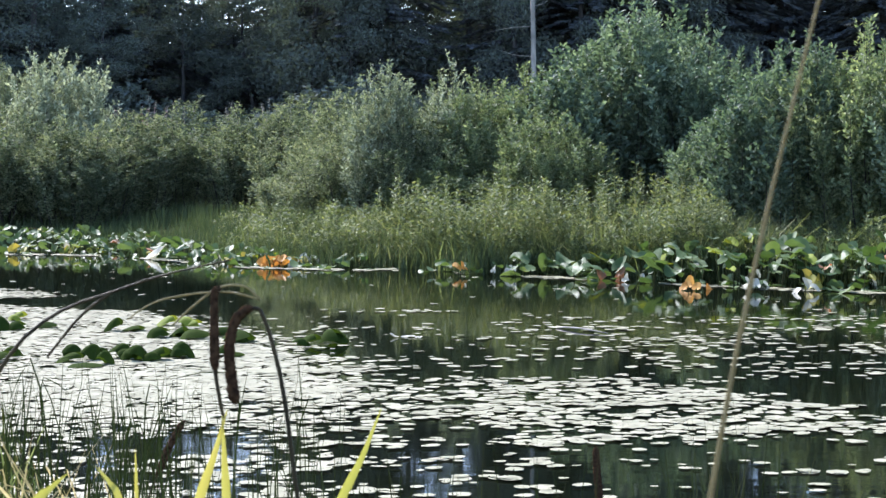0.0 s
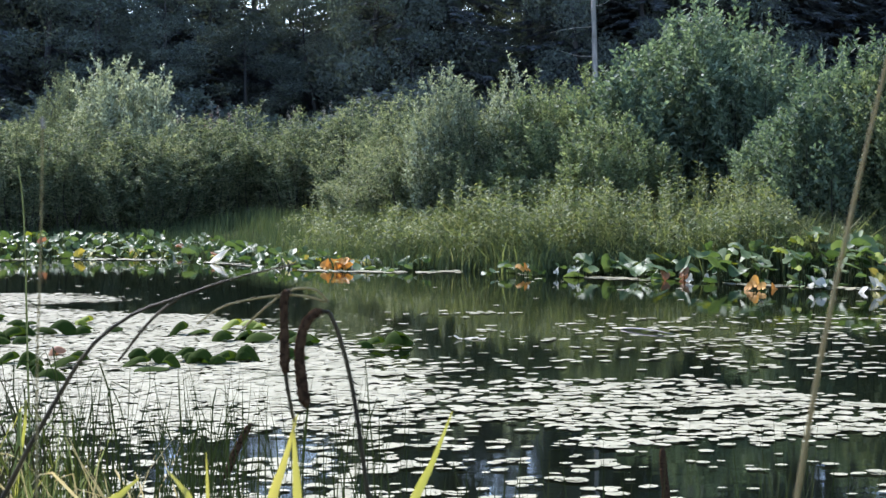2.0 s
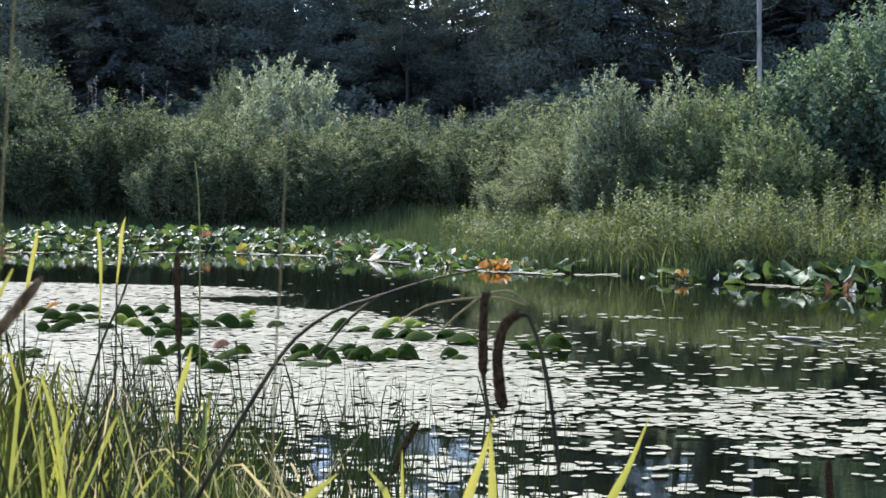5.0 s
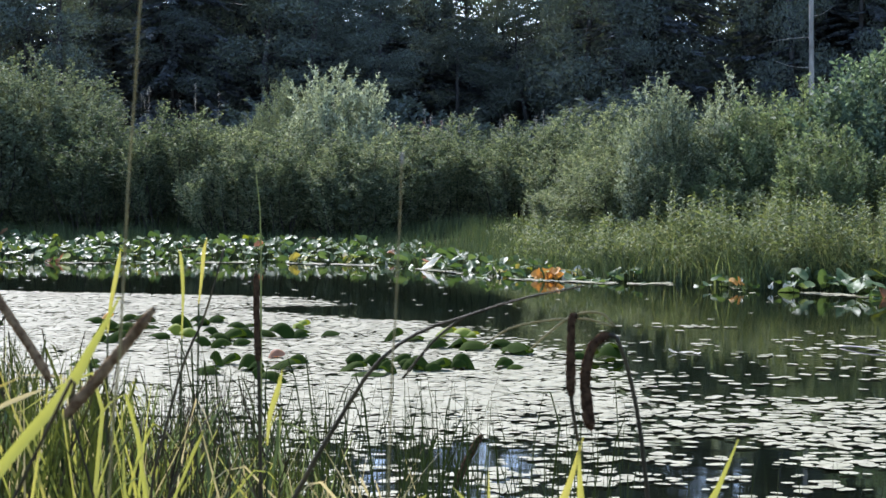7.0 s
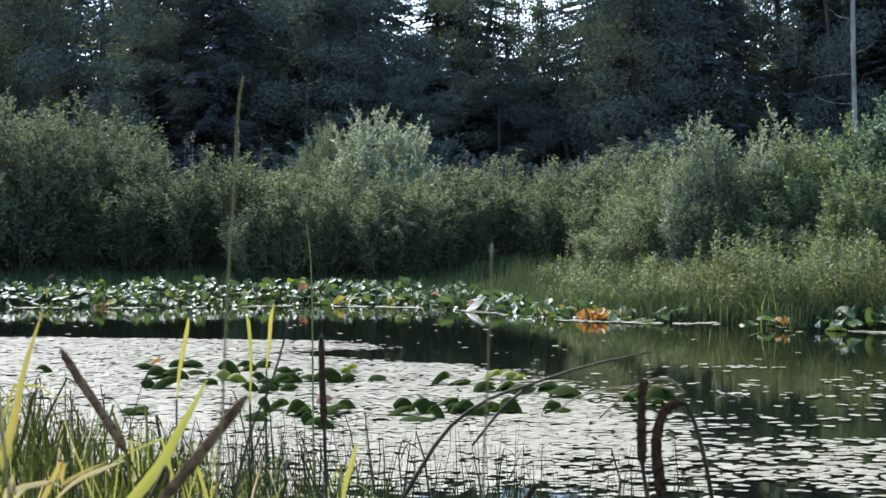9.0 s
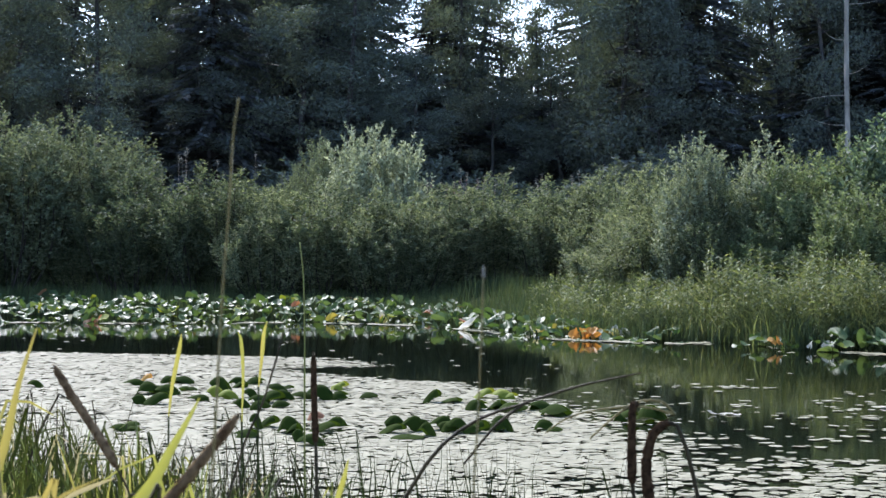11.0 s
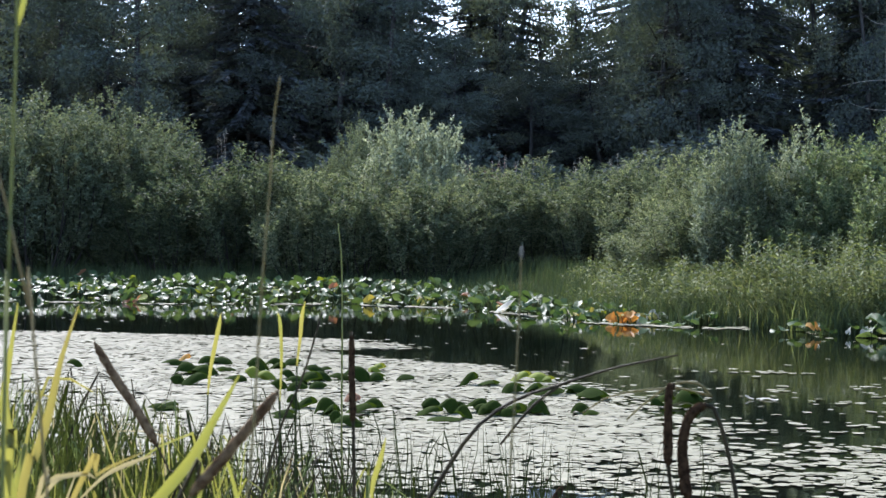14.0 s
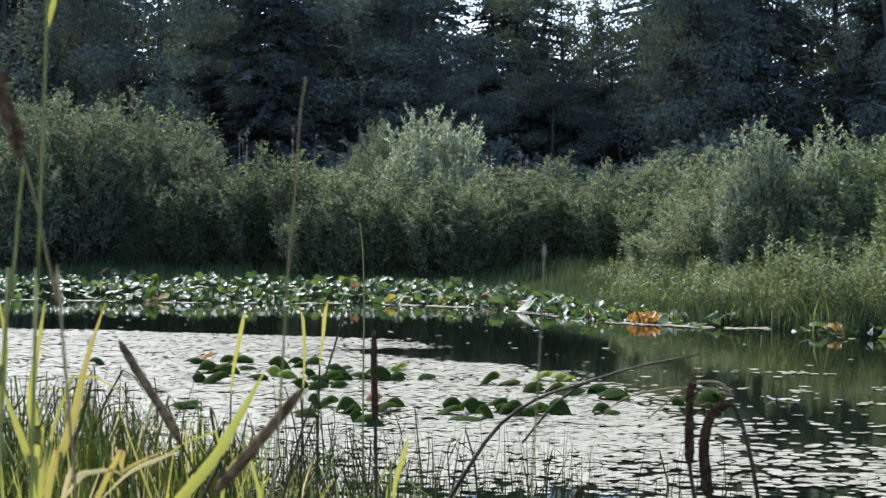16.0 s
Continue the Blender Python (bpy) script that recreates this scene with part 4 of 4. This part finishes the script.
def spike(line, r, parent, a=0.0, b=1.0, label="brown velvety seed spike", mat=None, swell=1.05):
    """A cattail spike: a fat, slightly shaggy roll along part of a line."""
    c = bezier(line, 60)
    c = c[int(a * 59):int(b * 59) + 1]
    k = len(c)
    s = np.linspace(0, 1, k)
    rr = r * (np.clip(np.minimum(s, 1 - s) * 9, 0, 1) ** 0.5 * 0.92 + 0.08) * (1 + 0.025 * rng.normal(0, 1, k)) * (swell + (1.9 - 2 * swell) * s)
    V, F = tube(c, rr, 12)
    V = V + rng.normal(0, r * 0.07, V.shape)
    pick = rng.integers(0, k, 900)
    out = unit(rng.normal(0, 1, (900, 3)))
    hairs = diamonds(c[pick] + out * rr[pick][:, None] * 0.8, out + [0, 0, -0.3], rng.normal(0, 1, (900, 3)), r * rng.uniform(0.4, 0.9, 900), r * 0.08)
    return part("spike", join((V, F), hairs), mat or SPIKE, parent, label)


def blade(line, w, parent, root=True, mat=None, facing=(0.25, -1, 0.2), label=""):
    c = bezier(rooted(line) if root else line, 20)
    s = np.linspace(0, 1, 20)
    wid = w * np.clip((1.02 - s) * 2.6, 0.03, 1) ** 0.8 * np.clip(0.3 + s * 1.6, 0, 1)
    return part("blade", ribbon(c, wid, facing), mat or BLADE, parent, label)


def plume(line, parent):
    """A ragged drooping seed plume along a line."""
    c = bezier(line, 40)
    k = 700
    pick = rng.integers(0, 40, k)
    along = unit(np.gradient(c, axis=0))[pick]
    out = unit(rng.normal(0, 1, (k, 3)))
    fat = 0.0016 + 0.0030 * np.sin(np.linspace(0.3, 2.9, 40))[pick]
    tufts = diamonds(c[pick] + out * (fat * rng.uniform(0, 1, k))[:, None], -along * 0.8 + out * 0.6, rng.normal(0, 1, (k, 3)), rng.uniform(0.003, 0.008, k), 0.0016)
    return part("plume", join(tube(c, 0.0008, 5), tufts), SPIKE_OLD, parent, "ragged brown plume")


def cattail(label):
    return thing("cattail", label, "cattail", (0, 0, 0), "near cattails")


cat = cattail("old bent cattail with two drooping brown spikes")
stem("stem", [(0.118, 2.130, 1.134), (0.093, 2.130, 1.321), (0.077, 2.130, 1.447), (0.062, 2.130, 1.516), (0.049, 2.130, 1.551)], 0.0032, 0.0026, STEM, cat)
stem("stem", [(0.049, 2.130, 1.551), (0.035, 2.130, 1.552), (0.019, 2.130, 1.536), (0.012, 2.130, 1.502), (0.015, 2.130, 1.461), (0.019, 2.130, 1.437)], 0.0026, 0.002, STEM, cat, root=False)
spike([(0.049, 2.130, 1.551), (0.035, 2.130, 1.552), (0.019, 2.130, 1.536), (0.012, 2.130, 1.502), (0.015, 2.130, 1.461), (0.019, 2.130, 1.437)], 0.0066, cat, 0.12, 1.0, swell=0.78)
stem("stem", [(0.001, 2.130, 1.578), (-0.005, 2.130, 1.570), (-0.006, 2.130, 1.527), (-0.005, 2.130, 1.478), (0.001, 2.130, 1.437), (0.005, 2.130, 1.419)], 0.003, 0.0022, STEM, cat, root=False)
spike([(0.001, 2.130, 1.578), (-0.005, 2.130, 1.570), (-0.006, 2.130, 1.527), (-0.005, 2.130, 1.478), (0.001, 2.130, 1.437), (0.005, 2.130, 1.419)], 0.0054, cat, 0.05, 0.62, swell=0.72)
stem("leaf", [(-0.057, 2.150, 1.531), (-0.032, 2.150, 1.554), (-0.001, 2.150, 1.576), (0.030, 2.150, 1.578), (0.048, 2.150, 1.562)], 0.0013, 0.0017, DRY, cat, "dry arching leaf", root=False)
stem("leaf", [(-0.112, 2.150, 1.538), (-0.081, 2.150, 1.558), (-0.039, 2.150, 1.568), (0.009, 2.150, 1.571), (0.048, 2.150, 1.562)], 0.001, 0.0015, DRY, cat, "dry arching leaf", root=False)
arch = cattail("long dark stem arching over the water")
stem("stem", [(-0.434, 2.260, 1.162), (-0.366, 2.260, 1.321), (-0.307, 2.260, 1.425), (-0.259, 2.260, 1.499), (-0.204, 2.260, 1.541), (-0.146, 2.260, 1.562), (-0.073, 2.260, 1.586), (0.009, 2.260, 1.604)], 0.0045, 0.0012, STEM, arch)
stem("leaf", [(-0.223, 2.260, 1.482), (-0.182, 2.260, 1.532), (-0.142, 2.260, 1.564)], 0.0016, 0.0024, STEM, arch, root=False)
for line, r, a in (([(-0.500, 6.000, 0.231), (-0.421, 6.000, 0.551), (-0.371, 6.000, 0.681), (-0.332, 6.000, 0.770), (-0.288, 6.000, 0.846)], 0.0125, 0.45), ([(1.628, 8.500, -0.090), (1.619, 8.500, 0.048), (1.607, 8.500, 0.197), (1.599, 8.500, 0.312)], 0.019, 0.3), ([(-0.502, 2.800, 1.057), (-0.506, 2.800, 1.309), (-0.508, 2.800, 1.423), (-0.511, 2.800, 1.507), (-0.512, 2.800, 1.591)], 0.0055, 0.55)):
    ob = cattail("slim dark cattail spike on an upright stem")
    stem("stem", line, 0.0035, 0.0025, STEM, ob)
    spike(line, r, ob, a, 1.0)
for line, r, a in (([(-0.631, 2.200, 1.389), (-0.654, 2.200, 1.445), (-0.679, 2.200, 1.493), (-0.702, 2.200, 1.530), (-0.730, 2.200, 1.571), (-0.756, 2.200, 1.613)], 0.0060, 0.34), ([(-0.419, 1.340, 1.537), (-0.394, 1.340, 1.565), (-0.373, 1.340, 1.589), (-0.350, 1.340, 1.617), (-0.329, 1.340, 1.643)], 0.0046, 0.2)):
    ob = cattail("leaning brown cattail spike close to the shore")
    stem("stem", line, 0.0016, 0.0014, STEM, ob)
    spike(line, r, ob, a, 1.0, "shaggy weathered seed spike", SPIKE_OLD)
ob = thing("cattail_leaf", "bright yellow-green cattail leaf lit from behind", "leaf blade", (0, 0, 0), "near green blades")
blade([(-0.064, 2.100, 1.176), (-0.024, 2.100, 1.326), (-0.007, 2.100, 1.376), (0.010, 2.100, 1.434)], 0.0119, ob, True)
ob = thing("cattail_leaf", "bright yellow-green cattail leaf lit from behind", "leaf blade", (0, 0, 0), "near green blades")
blade([(0.011, 2.100, 1.176), (0.008, 2.100, 1.327), (0.006, 2.100, 1.376), (0.004, 2.100, 1.427)], 0.0106, ob, True)
ob = thing("cattail_leaf", "bright yellow-green cattail leaf lit from behind", "leaf blade", (0, 0, 0), "near green blades")
blade([(0.079, 2.100, 1.177), (0.147, 2.100, 1.327), (0.170, 2.100, 1.373), (0.194, 2.100, 1.433)], 0.0112, ob, True)
ob = thing("cattail_leaf", "bright yellow-green cattail leaf lit from behind", "leaf blade", (0, 0, 0), "near green blades")
blade([(-0.331, 2.100, 1.175), (-0.221, 2.100, 1.320), (-0.201, 2.100, 1.341), (-0.179, 2.100, 1.360)], 0.0119, ob, True)
ob = thing("cattail_leaf", "bright yellow-green cattail leaf lit from behind", "leaf blade", (0, 0, 0), "near green blades")
blade([(-0.078, 2.100, 1.176), (-0.116, 2.100, 1.321), (-0.129, 2.100, 1.348), (-0.147, 2.100, 1.370)], 0.0086, ob, True)
ob = thing("cattail_leaf", "bright yellow-green cattail leaf lit from behind", "leaf blade", (0, 0, 0), "near green blades")
blade([(-0.105, 2.200, 1.149), (-0.107, 2.200, 1.308), (-0.108, 2.200, 1.373)], 0.0066, ob, True)
ob = thing("cattail_leaf", "bright yellow-green cattail leaf lit from behind", "leaf blade", (0, 0, 0), "near green blades")
blade([(-0.356, 2.000, 1.433), (-0.353, 2.000, 1.467), (-0.344, 2.000, 1.497), (-0.338, 2.000, 1.522)], 0.0066, ob, False)
stem("stem", [(-0.376, 2.000, 0.15), (-0.356, 2.0, 1.433)], 0.0022, 0.0014, RUSH, ob, root=False)
ob = thing("cattail_leaf", "bright yellow-green cattail leaf lit from behind", "leaf blade", (0, 0, 0), "near green blades")
blade([(-0.769, 2.000, 1.422), (-0.752, 2.000, 1.446), (-0.734, 2.000, 1.465), (-0.706, 2.000, 1.473)], 0.0053, ob, False, STRAW)
stem("stem", [(-0.789, 2.000, 0.15), (-0.769, 2.0, 1.422)], 0.0022, 0.0014, STRAW, ob, root=False)
ob = thing("cattail_leaf", "bright yellow-green cattail leaf lit from behind", "leaf blade", (0, 0, 0), "near green blades")
blade([(-0.713, 2.000, 1.436), (-0.678, 2.000, 1.469), (-0.643, 2.000, 1.486), (-0.616, 2.000, 1.496)], 0.0053, ob, False, STRAW)
stem("stem", [(-0.733, 2.000, 0.15), (-0.713, 2.0, 1.436)], 0.0022, 0.0014, STRAW, ob, root=False)
ob = thing("cattail_leaf", "bright yellow-green cattail leaf lit from behind", "leaf blade", (0, 0, 0), "near green blades")
blade([(-0.704, 2.600, 1.505), (-0.699, 2.600, 1.549), (-0.687, 2.600, 1.610), (-0.684, 2.600, 1.632)], 0.0066, ob, False)
stem("stem", [(-0.724, 2.600, 0.15), (-0.704, 2.6, 1.505)], 0.0022, 0.0014, RUSH, ob, root=False)
ob = thing("cattail_leaf", "bright yellow-green cattail leaf lit from behind", "leaf blade", (0, 0, 0), "near green blades")
blade([(-0.564, 2.600, 1.551), (-0.559, 2.600, 1.595), (-0.556, 2.600, 1.630), (-0.551, 2.600, 1.652)], 0.0059, ob, False)
stem("stem", [(-0.584, 2.600, 0.15), (-0.564, 2.6, 1.551)], 0.0022, 0.0014, RUSH, ob, root=False)
ob = thing("cattail_leaf", "bright yellow-green cattail leaf lit from behind", "leaf blade", (0, 0, 0), "near green blades")
blade([(-0.590, 2.600, 1.498), (-0.588, 2.600, 1.568), (-0.591, 2.600, 1.621), (-0.596, 2.600, 1.634)], 0.0053, ob, False)
stem("stem", [(-0.610, 2.600, 0.15), (-0.59, 2.6, 1.498)], 0.0022, 0.0014, RUSH, ob, root=False)
def shore_leaf(line, w, mat=None, label="bright yellow-green cattail leaf lit from behind", facing=(0.25, -1, 0.2)):
    ob = thing("cattail_leaf", label, "leaf blade", (0, 0, 0), "near green blades")
    return blade(line, w, ob, True, mat, facing)


shore_leaf([(-0.604, 1.500, 1.496), (-0.585, 1.500, 1.564), (-0.573, 1.500, 1.602), (-0.562, 1.500, 1.650), (-0.545, 1.500, 1.701)], 0.0084, BLADE_OLD, "yellowing cattail leaf with a brown tip")
shore_leaf([(-0.612, 1.500, 1.537), (-0.608, 1.500, 1.569), (-0.615, 1.500, 1.609), (-0.610, 1.500, 1.649), (-0.602, 1.500, 1.702)], 0.0089)
shore_leaf([(-0.601, 1.500, 1.496), (-0.617, 1.500, 1.556), (-0.634, 1.500, 1.601), (-0.641, 1.500, 1.619)], 0.0069)
shore_leaf([(-0.606, 1.500, 1.361), (-0.542, 1.500, 1.441), (-0.489, 1.500, 1.507), (-0.443, 1.500, 1.561), (-0.425, 1.500, 1.592), (-0.411, 1.500, 1.616), (-0.398, 1.500, 1.640)], 0.0104)
shore_leaf([(-0.590, 1.500, 1.496), (-0.573, 1.500, 1.539), (-0.556, 1.500, 1.546), (-0.537, 1.500, 1.548), (-0.529, 1.500, 1.544)], 0.0049, STRAW, "pale dry cattail leaf bent over")
shore_leaf([(-0.556, 1.500, 1.513), (-0.527, 1.500, 1.548), (-0.486, 1.500, 1.569)], 0.0049, BLADE_OLD, "yellowing leaf with an orange tip")
shore_leaf([(-0.649, 1.500, 1.583), (-0.643, 1.500, 1.625), (-0.640, 1.500, 1.666), (-0.646, 1.500, 1.702)], 0.0074)
for line, r0, r1, mat, label in (([(0.323, 1.050, 1.431), (0.336, 1.050, 1.523), (0.350, 1.050, 1.605), (0.364, 1.050, 1.672), (0.377, 1.050, 1.729), (0.399, 1.050, 1.819), (0.407, 1.050, 1.845)], 0.0021, 0.0009, TAN_REED, "dry tan reed stem close to the shore"), ([(-0.316, 1.150, 1.503), (-0.307, 1.150, 1.627), (-0.301, 1.150, 1.735), (-0.296, 1.150, 1.800), (-0.293, 1.150, 1.850), (-0.289, 1.150, 1.876)], 0.0010, 0.0007, DRY, "broken-off dry reed stem close to the shore"),
                         ([(-0.444, 1.050, 1.686), (-0.442, 1.050, 1.737), (-0.440, 1.050, 1.809), (-0.438, 1.050, 1.863), (-0.437, 1.050, 1.899), (-0.437, 1.050, 1.917), (-0.437, 1.050, 1.939)], 0.0014, 0.0010, GREEN_REED, "yellow-green reed stem with a small leaf")):
    ob = thing("reed", label, "reed", (0, 0, 0), "near reeds")
    stem("stem", line, r0, r1, mat, ob)
    if "leaf" in label:
        blade([(-0.437, 1.050, 1.897), (-0.435, 1.050, 1.905), (-0.432, 1.050, 1.917), (-0.430, 1.050, 1.928)], 0.0036, ob, False)
ob = thing("reed", "leaning reed stem with a shaggy brown plume", "reed", (0, 0, 0), "near reeds")
stem("stem", [(-0.424, 1.050, 1.688), (-0.429, 1.050, 1.724), (-0.436, 1.050, 1.754), (-0.443, 1.050, 1.786), (-0.451, 1.050, 1.814), (-0.454, 1.050, 1.824)], 0.0011, 0.0008, TAN_REED, ob)
plume([(-0.454, 1.050, 1.822), (-0.458, 1.050, 1.835), (-0.464, 1.050, 1.850), (-0.469, 1.050, 1.865), (-0.474, 1.050, 1.876)], ob)
for line in ([(-0.464, 1.050, 1.865), (-0.461, 1.050, 1.876), (-0.452, 1.050, 1.888)], [(-0.476, 1.050, 1.767), (-0.465, 1.050, 1.774), (-0.453, 1.050, 1.783)]):
    stem("leaf", line, 0.0006, 0.0009, STEM, ob, "dark curled leaf", root=False)
ob = thing("reed", "thin green reed stem beside a plumed one", "reed", (0, 0, 0), "near reeds")
stem("stem", [(-0.464, 1.050, 1.688), (-0.461, 1.050, 1.724), (-0.457, 1.050, 1.755), (-0.455, 1.050, 1.782), (-0.452, 1.050, 1.811)], 0.0015, 0.001, GREEN_REED, ob)
ob = thing("reed", "thin green reed standing in the water", "reed", (0, 0, 0), "near reeds")
stem("stem", [(-1.298, 7.400, -0.019), (-1.314, 7.400, 0.727), (-1.315, 7.400, 1.322), (-1.320, 7.400, 1.594), (-1.336, 7.400, 1.754)], 0.006, 0.003, GREEN_REED, ob)
ob = thing("reed", "slender dark stem leaning over the rushes", "reed", (0, 0, 0), "near reeds")
stem("stem", [(-0.642, 2.600, 1.234), (-0.616, 2.600, 1.358), (-0.586, 2.600, 1.464), (-0.555, 2.600, 1.534), (-0.525, 2.600, 1.635)], 0.003, 0.0015, STEM, ob)
ob = thing("reed", "thin stalk with a small white seed head", "reed", (0, 0, 0), "near reeds")
stem("stem", [(-0.140, 1.250, 1.527), (-0.135, 1.250, 1.651), (-0.132, 1.250, 1.725), (-0.131, 1.250, 1.758)], 0.0009, 0.0006, DRY, ob)
spike([(-0.131, 1.250, 1.753), (-0.131, 1.250, 1.757), (-0.131, 1.250, 1.761)], 0.0013, ob, 0.0, 1.0, "small white seed head", FLUFF)


def rushes(name, seed, count, q0, q1, y0, y1, s0, s1, w, mat, label, lean=0.25):
    """Thin growth at the near water's edge between two bearings; s0, s1: slopes at which their tips stand below eye level."""
    r = np.random.default_rng(seed)
    y = r.uniform(y0, y1, count)
    knots = r.uniform(q0, q1, count // 12)
    x = (knots[r.integers(0, len(knots), count)] + r.normal(0, 0.012, count)) * y
    g = np.maximum(ground_z(x, y), -0.3)
    tip = 1.76 - y * (s0 + (s1 - s0) * r.uniform(0, 1, count) ** 0.7)
    return solid(name, blades(r, np.stack([x, y, g], 1), np.maximum(tip - g, 0.1), r.uniform(0.7, 1.3, count) * w, lean), mat, label, "rushes", "stuff")


rushes("rushes", 111, 340, -0.38, 0.05, 6.0, 10.5, 0.085, 0.16, 0.007, RUSH, "thin dark rushes standing in shallow water", 0.2)
rushes("rushes", 112, 390, -0.44, -0.13, 4.5, 8.0, 0.08, 0.16, 0.006, RUSH, "thicket of dark green rushes", 0.35)
rushes("rushes", 114, 200, -0.1, 0.32, 5.0, 9.0, 0.12, 0.18, 0.005, RUSH, "a few thin rushes in open water", 0.2)


def tangle(seed, count, q0, q1, y0, y1, s0, s1, w, mat, label, wild=0.25):
    """Loose grass at the shore: stems that lean all ways, some of them kinked over; s0, s1: slopes at which their tips stand below eye level."""
    r = np.random.default_rng(seed)
    pieces = []
    knots = r.uniform(q0, q1, max(6, count // 9))
    for i in range(count):
        y = r.uniform(y0, y1)
        q = knots[int(r.integers(0, len(knots)))] + r.normal(0, 0.013)
        x = q * y
        g = max(float(ground_z(np.array(x), np.array(y))), -0.3)
        drop = float(np.interp(q, [-0.36, -0.27, -0.2, -0.1], [0.0, 0.022, 0.04, 0.06]))
        top = max(1.76 - y * (s0 + drop + (s1 - s0) * r.uniform(0, 1) ** 0.8), g + 0.15)
        h = top - g
        lean = r.normal(0, wild, 2) * min(h, 0.9) * [1.0, 0.6]
        foot = np.array([x, y, g]) - np.array([lean[0], lean[1], 0]) * 0.7
        mid = np.array([x, y, g + h * 0.72]) - np.array([lean[0], lean[1], 0]) * 0.16 + r.normal(0, 0.012, 3)
        tip = np.array([x + lean[0] * 0.25, y + lean[1] * 0.25, top])
        pts = [foot, mid, tip]
        if r.uniform() < 0.25:
            pts.append(tip + np.array([r.normal(0, 0.05), r.normal(0, 0.03), -abs(r.normal(0.02, 0.03))]))
        line = bezier(pts, 8)
        wid = w * r.uniform(0.5, 1.4) * np.clip((1.03 - np.linspace(0, 1, 8)) * 2.2, 0.08, 1) ** 0.7
        pieces.append(ribbon(line, wid, (r.normal(0, 0.6), -1, 0.2)))
    return solid("grass_tussock", join(*pieces), mat, label, "grass", "stuff")


tangle(113, 380, -0.43, -0.15, 2.8, 6.0, 0.090, 0.16, 0.0050, SEDGE, "green grass standing loosely at the shore", 0.24)
tangle(116, 780, -0.43, -0.14, 3.0, 6.5, 0.092, 0.165, 0.0042, GRASS, "dark thin grass at the shore", 0.2)
tangle(118, 760, -0.43, -0.26, 2.6, 5.0, 0.090, 0.155, 0.0052, GRASS, "thick dark grass at the shore", 0.22)
tangle(120, 170, -0.22, 0.02, 3.5, 6.5, 0.058, 0.11, 0.0040, RUSH, "thin dark grass in the shallows", 0.14)
tangle(117, 150, -0.43, -0.08, 2.6, 5.0, 0.098, 0.16, 0.0042, STRAW, "bleached straw-coloured grass at the shore", 0.25)
tangle(115, 150, -0.43, -0.14, 2.4, 5.0, 0.090, 0.16, 0.0062, BLADE, "fresh yellow-green grass at the shore", 0.22)
tangle(121, 320, -0.42, -0.12, 2.6, 6.0, 0.078, 0.15, 0.0042, STEM, "brown dead stems in the shore grass", 0.2)


def flower_stalks(name, seed, count, x0, x1, y0, y1, z0, z1, head, mat, label, cat):
    """Thin stalks with narrow heads that stand up behind the shrubs."""
    r = np.random.default_rng(seed)
    pieces = []
    for i in range(count):
        x, y, z = r.uniform(x0, x1), r.uniform(y0, y1), r.uniform(z0, z1)
        g = float(ground_z(np.array(x), np.array(y)))
        lean = r.normal(0, 0.12)
        pieces.append(tube([(x, y, g), (x + lean * 0.4, y, (g + z) / 2), (x + lean, y, z)], [0.005, 0.004, 0.002], 3))
        k = 16
        u = r.uniform(0, head, k)
        b = np.stack([x + lean + r.normal(0, 0.02, k), y + r.normal(0, 0.02, k), z - u], 1)
        pieces.append(diamonds(b, r.normal(0, 1, (k, 3)) + [0, 0, 0.6], r.normal(0, 1, (k, 3)), 0.055, 0.02))
    return solid(name, join(*pieces), mat, label, cat, "stuff")


flower_stalks("fireweed", 121, 16, -4.6, -3.1, 44.5, 46.5, 2.7, 3.4, 0.5, FIREWEED, "faded pink fireweed behind the shrubs", "fireweed")
flower_stalks("tall_grass", 122, 26, -4.2, 1.5, 43.5, 46.5, 2.9, 3.55, 0.2, FLUFF, "tall dry grass heads above the shrubs", "grass")
flower_stalks("tall_grass", 123, 10, -12.5, -8.5, 45, 49, 3.6, 4.6, 0.15, FLUFF, "tall dry grass heads above the shrubs", "grass")
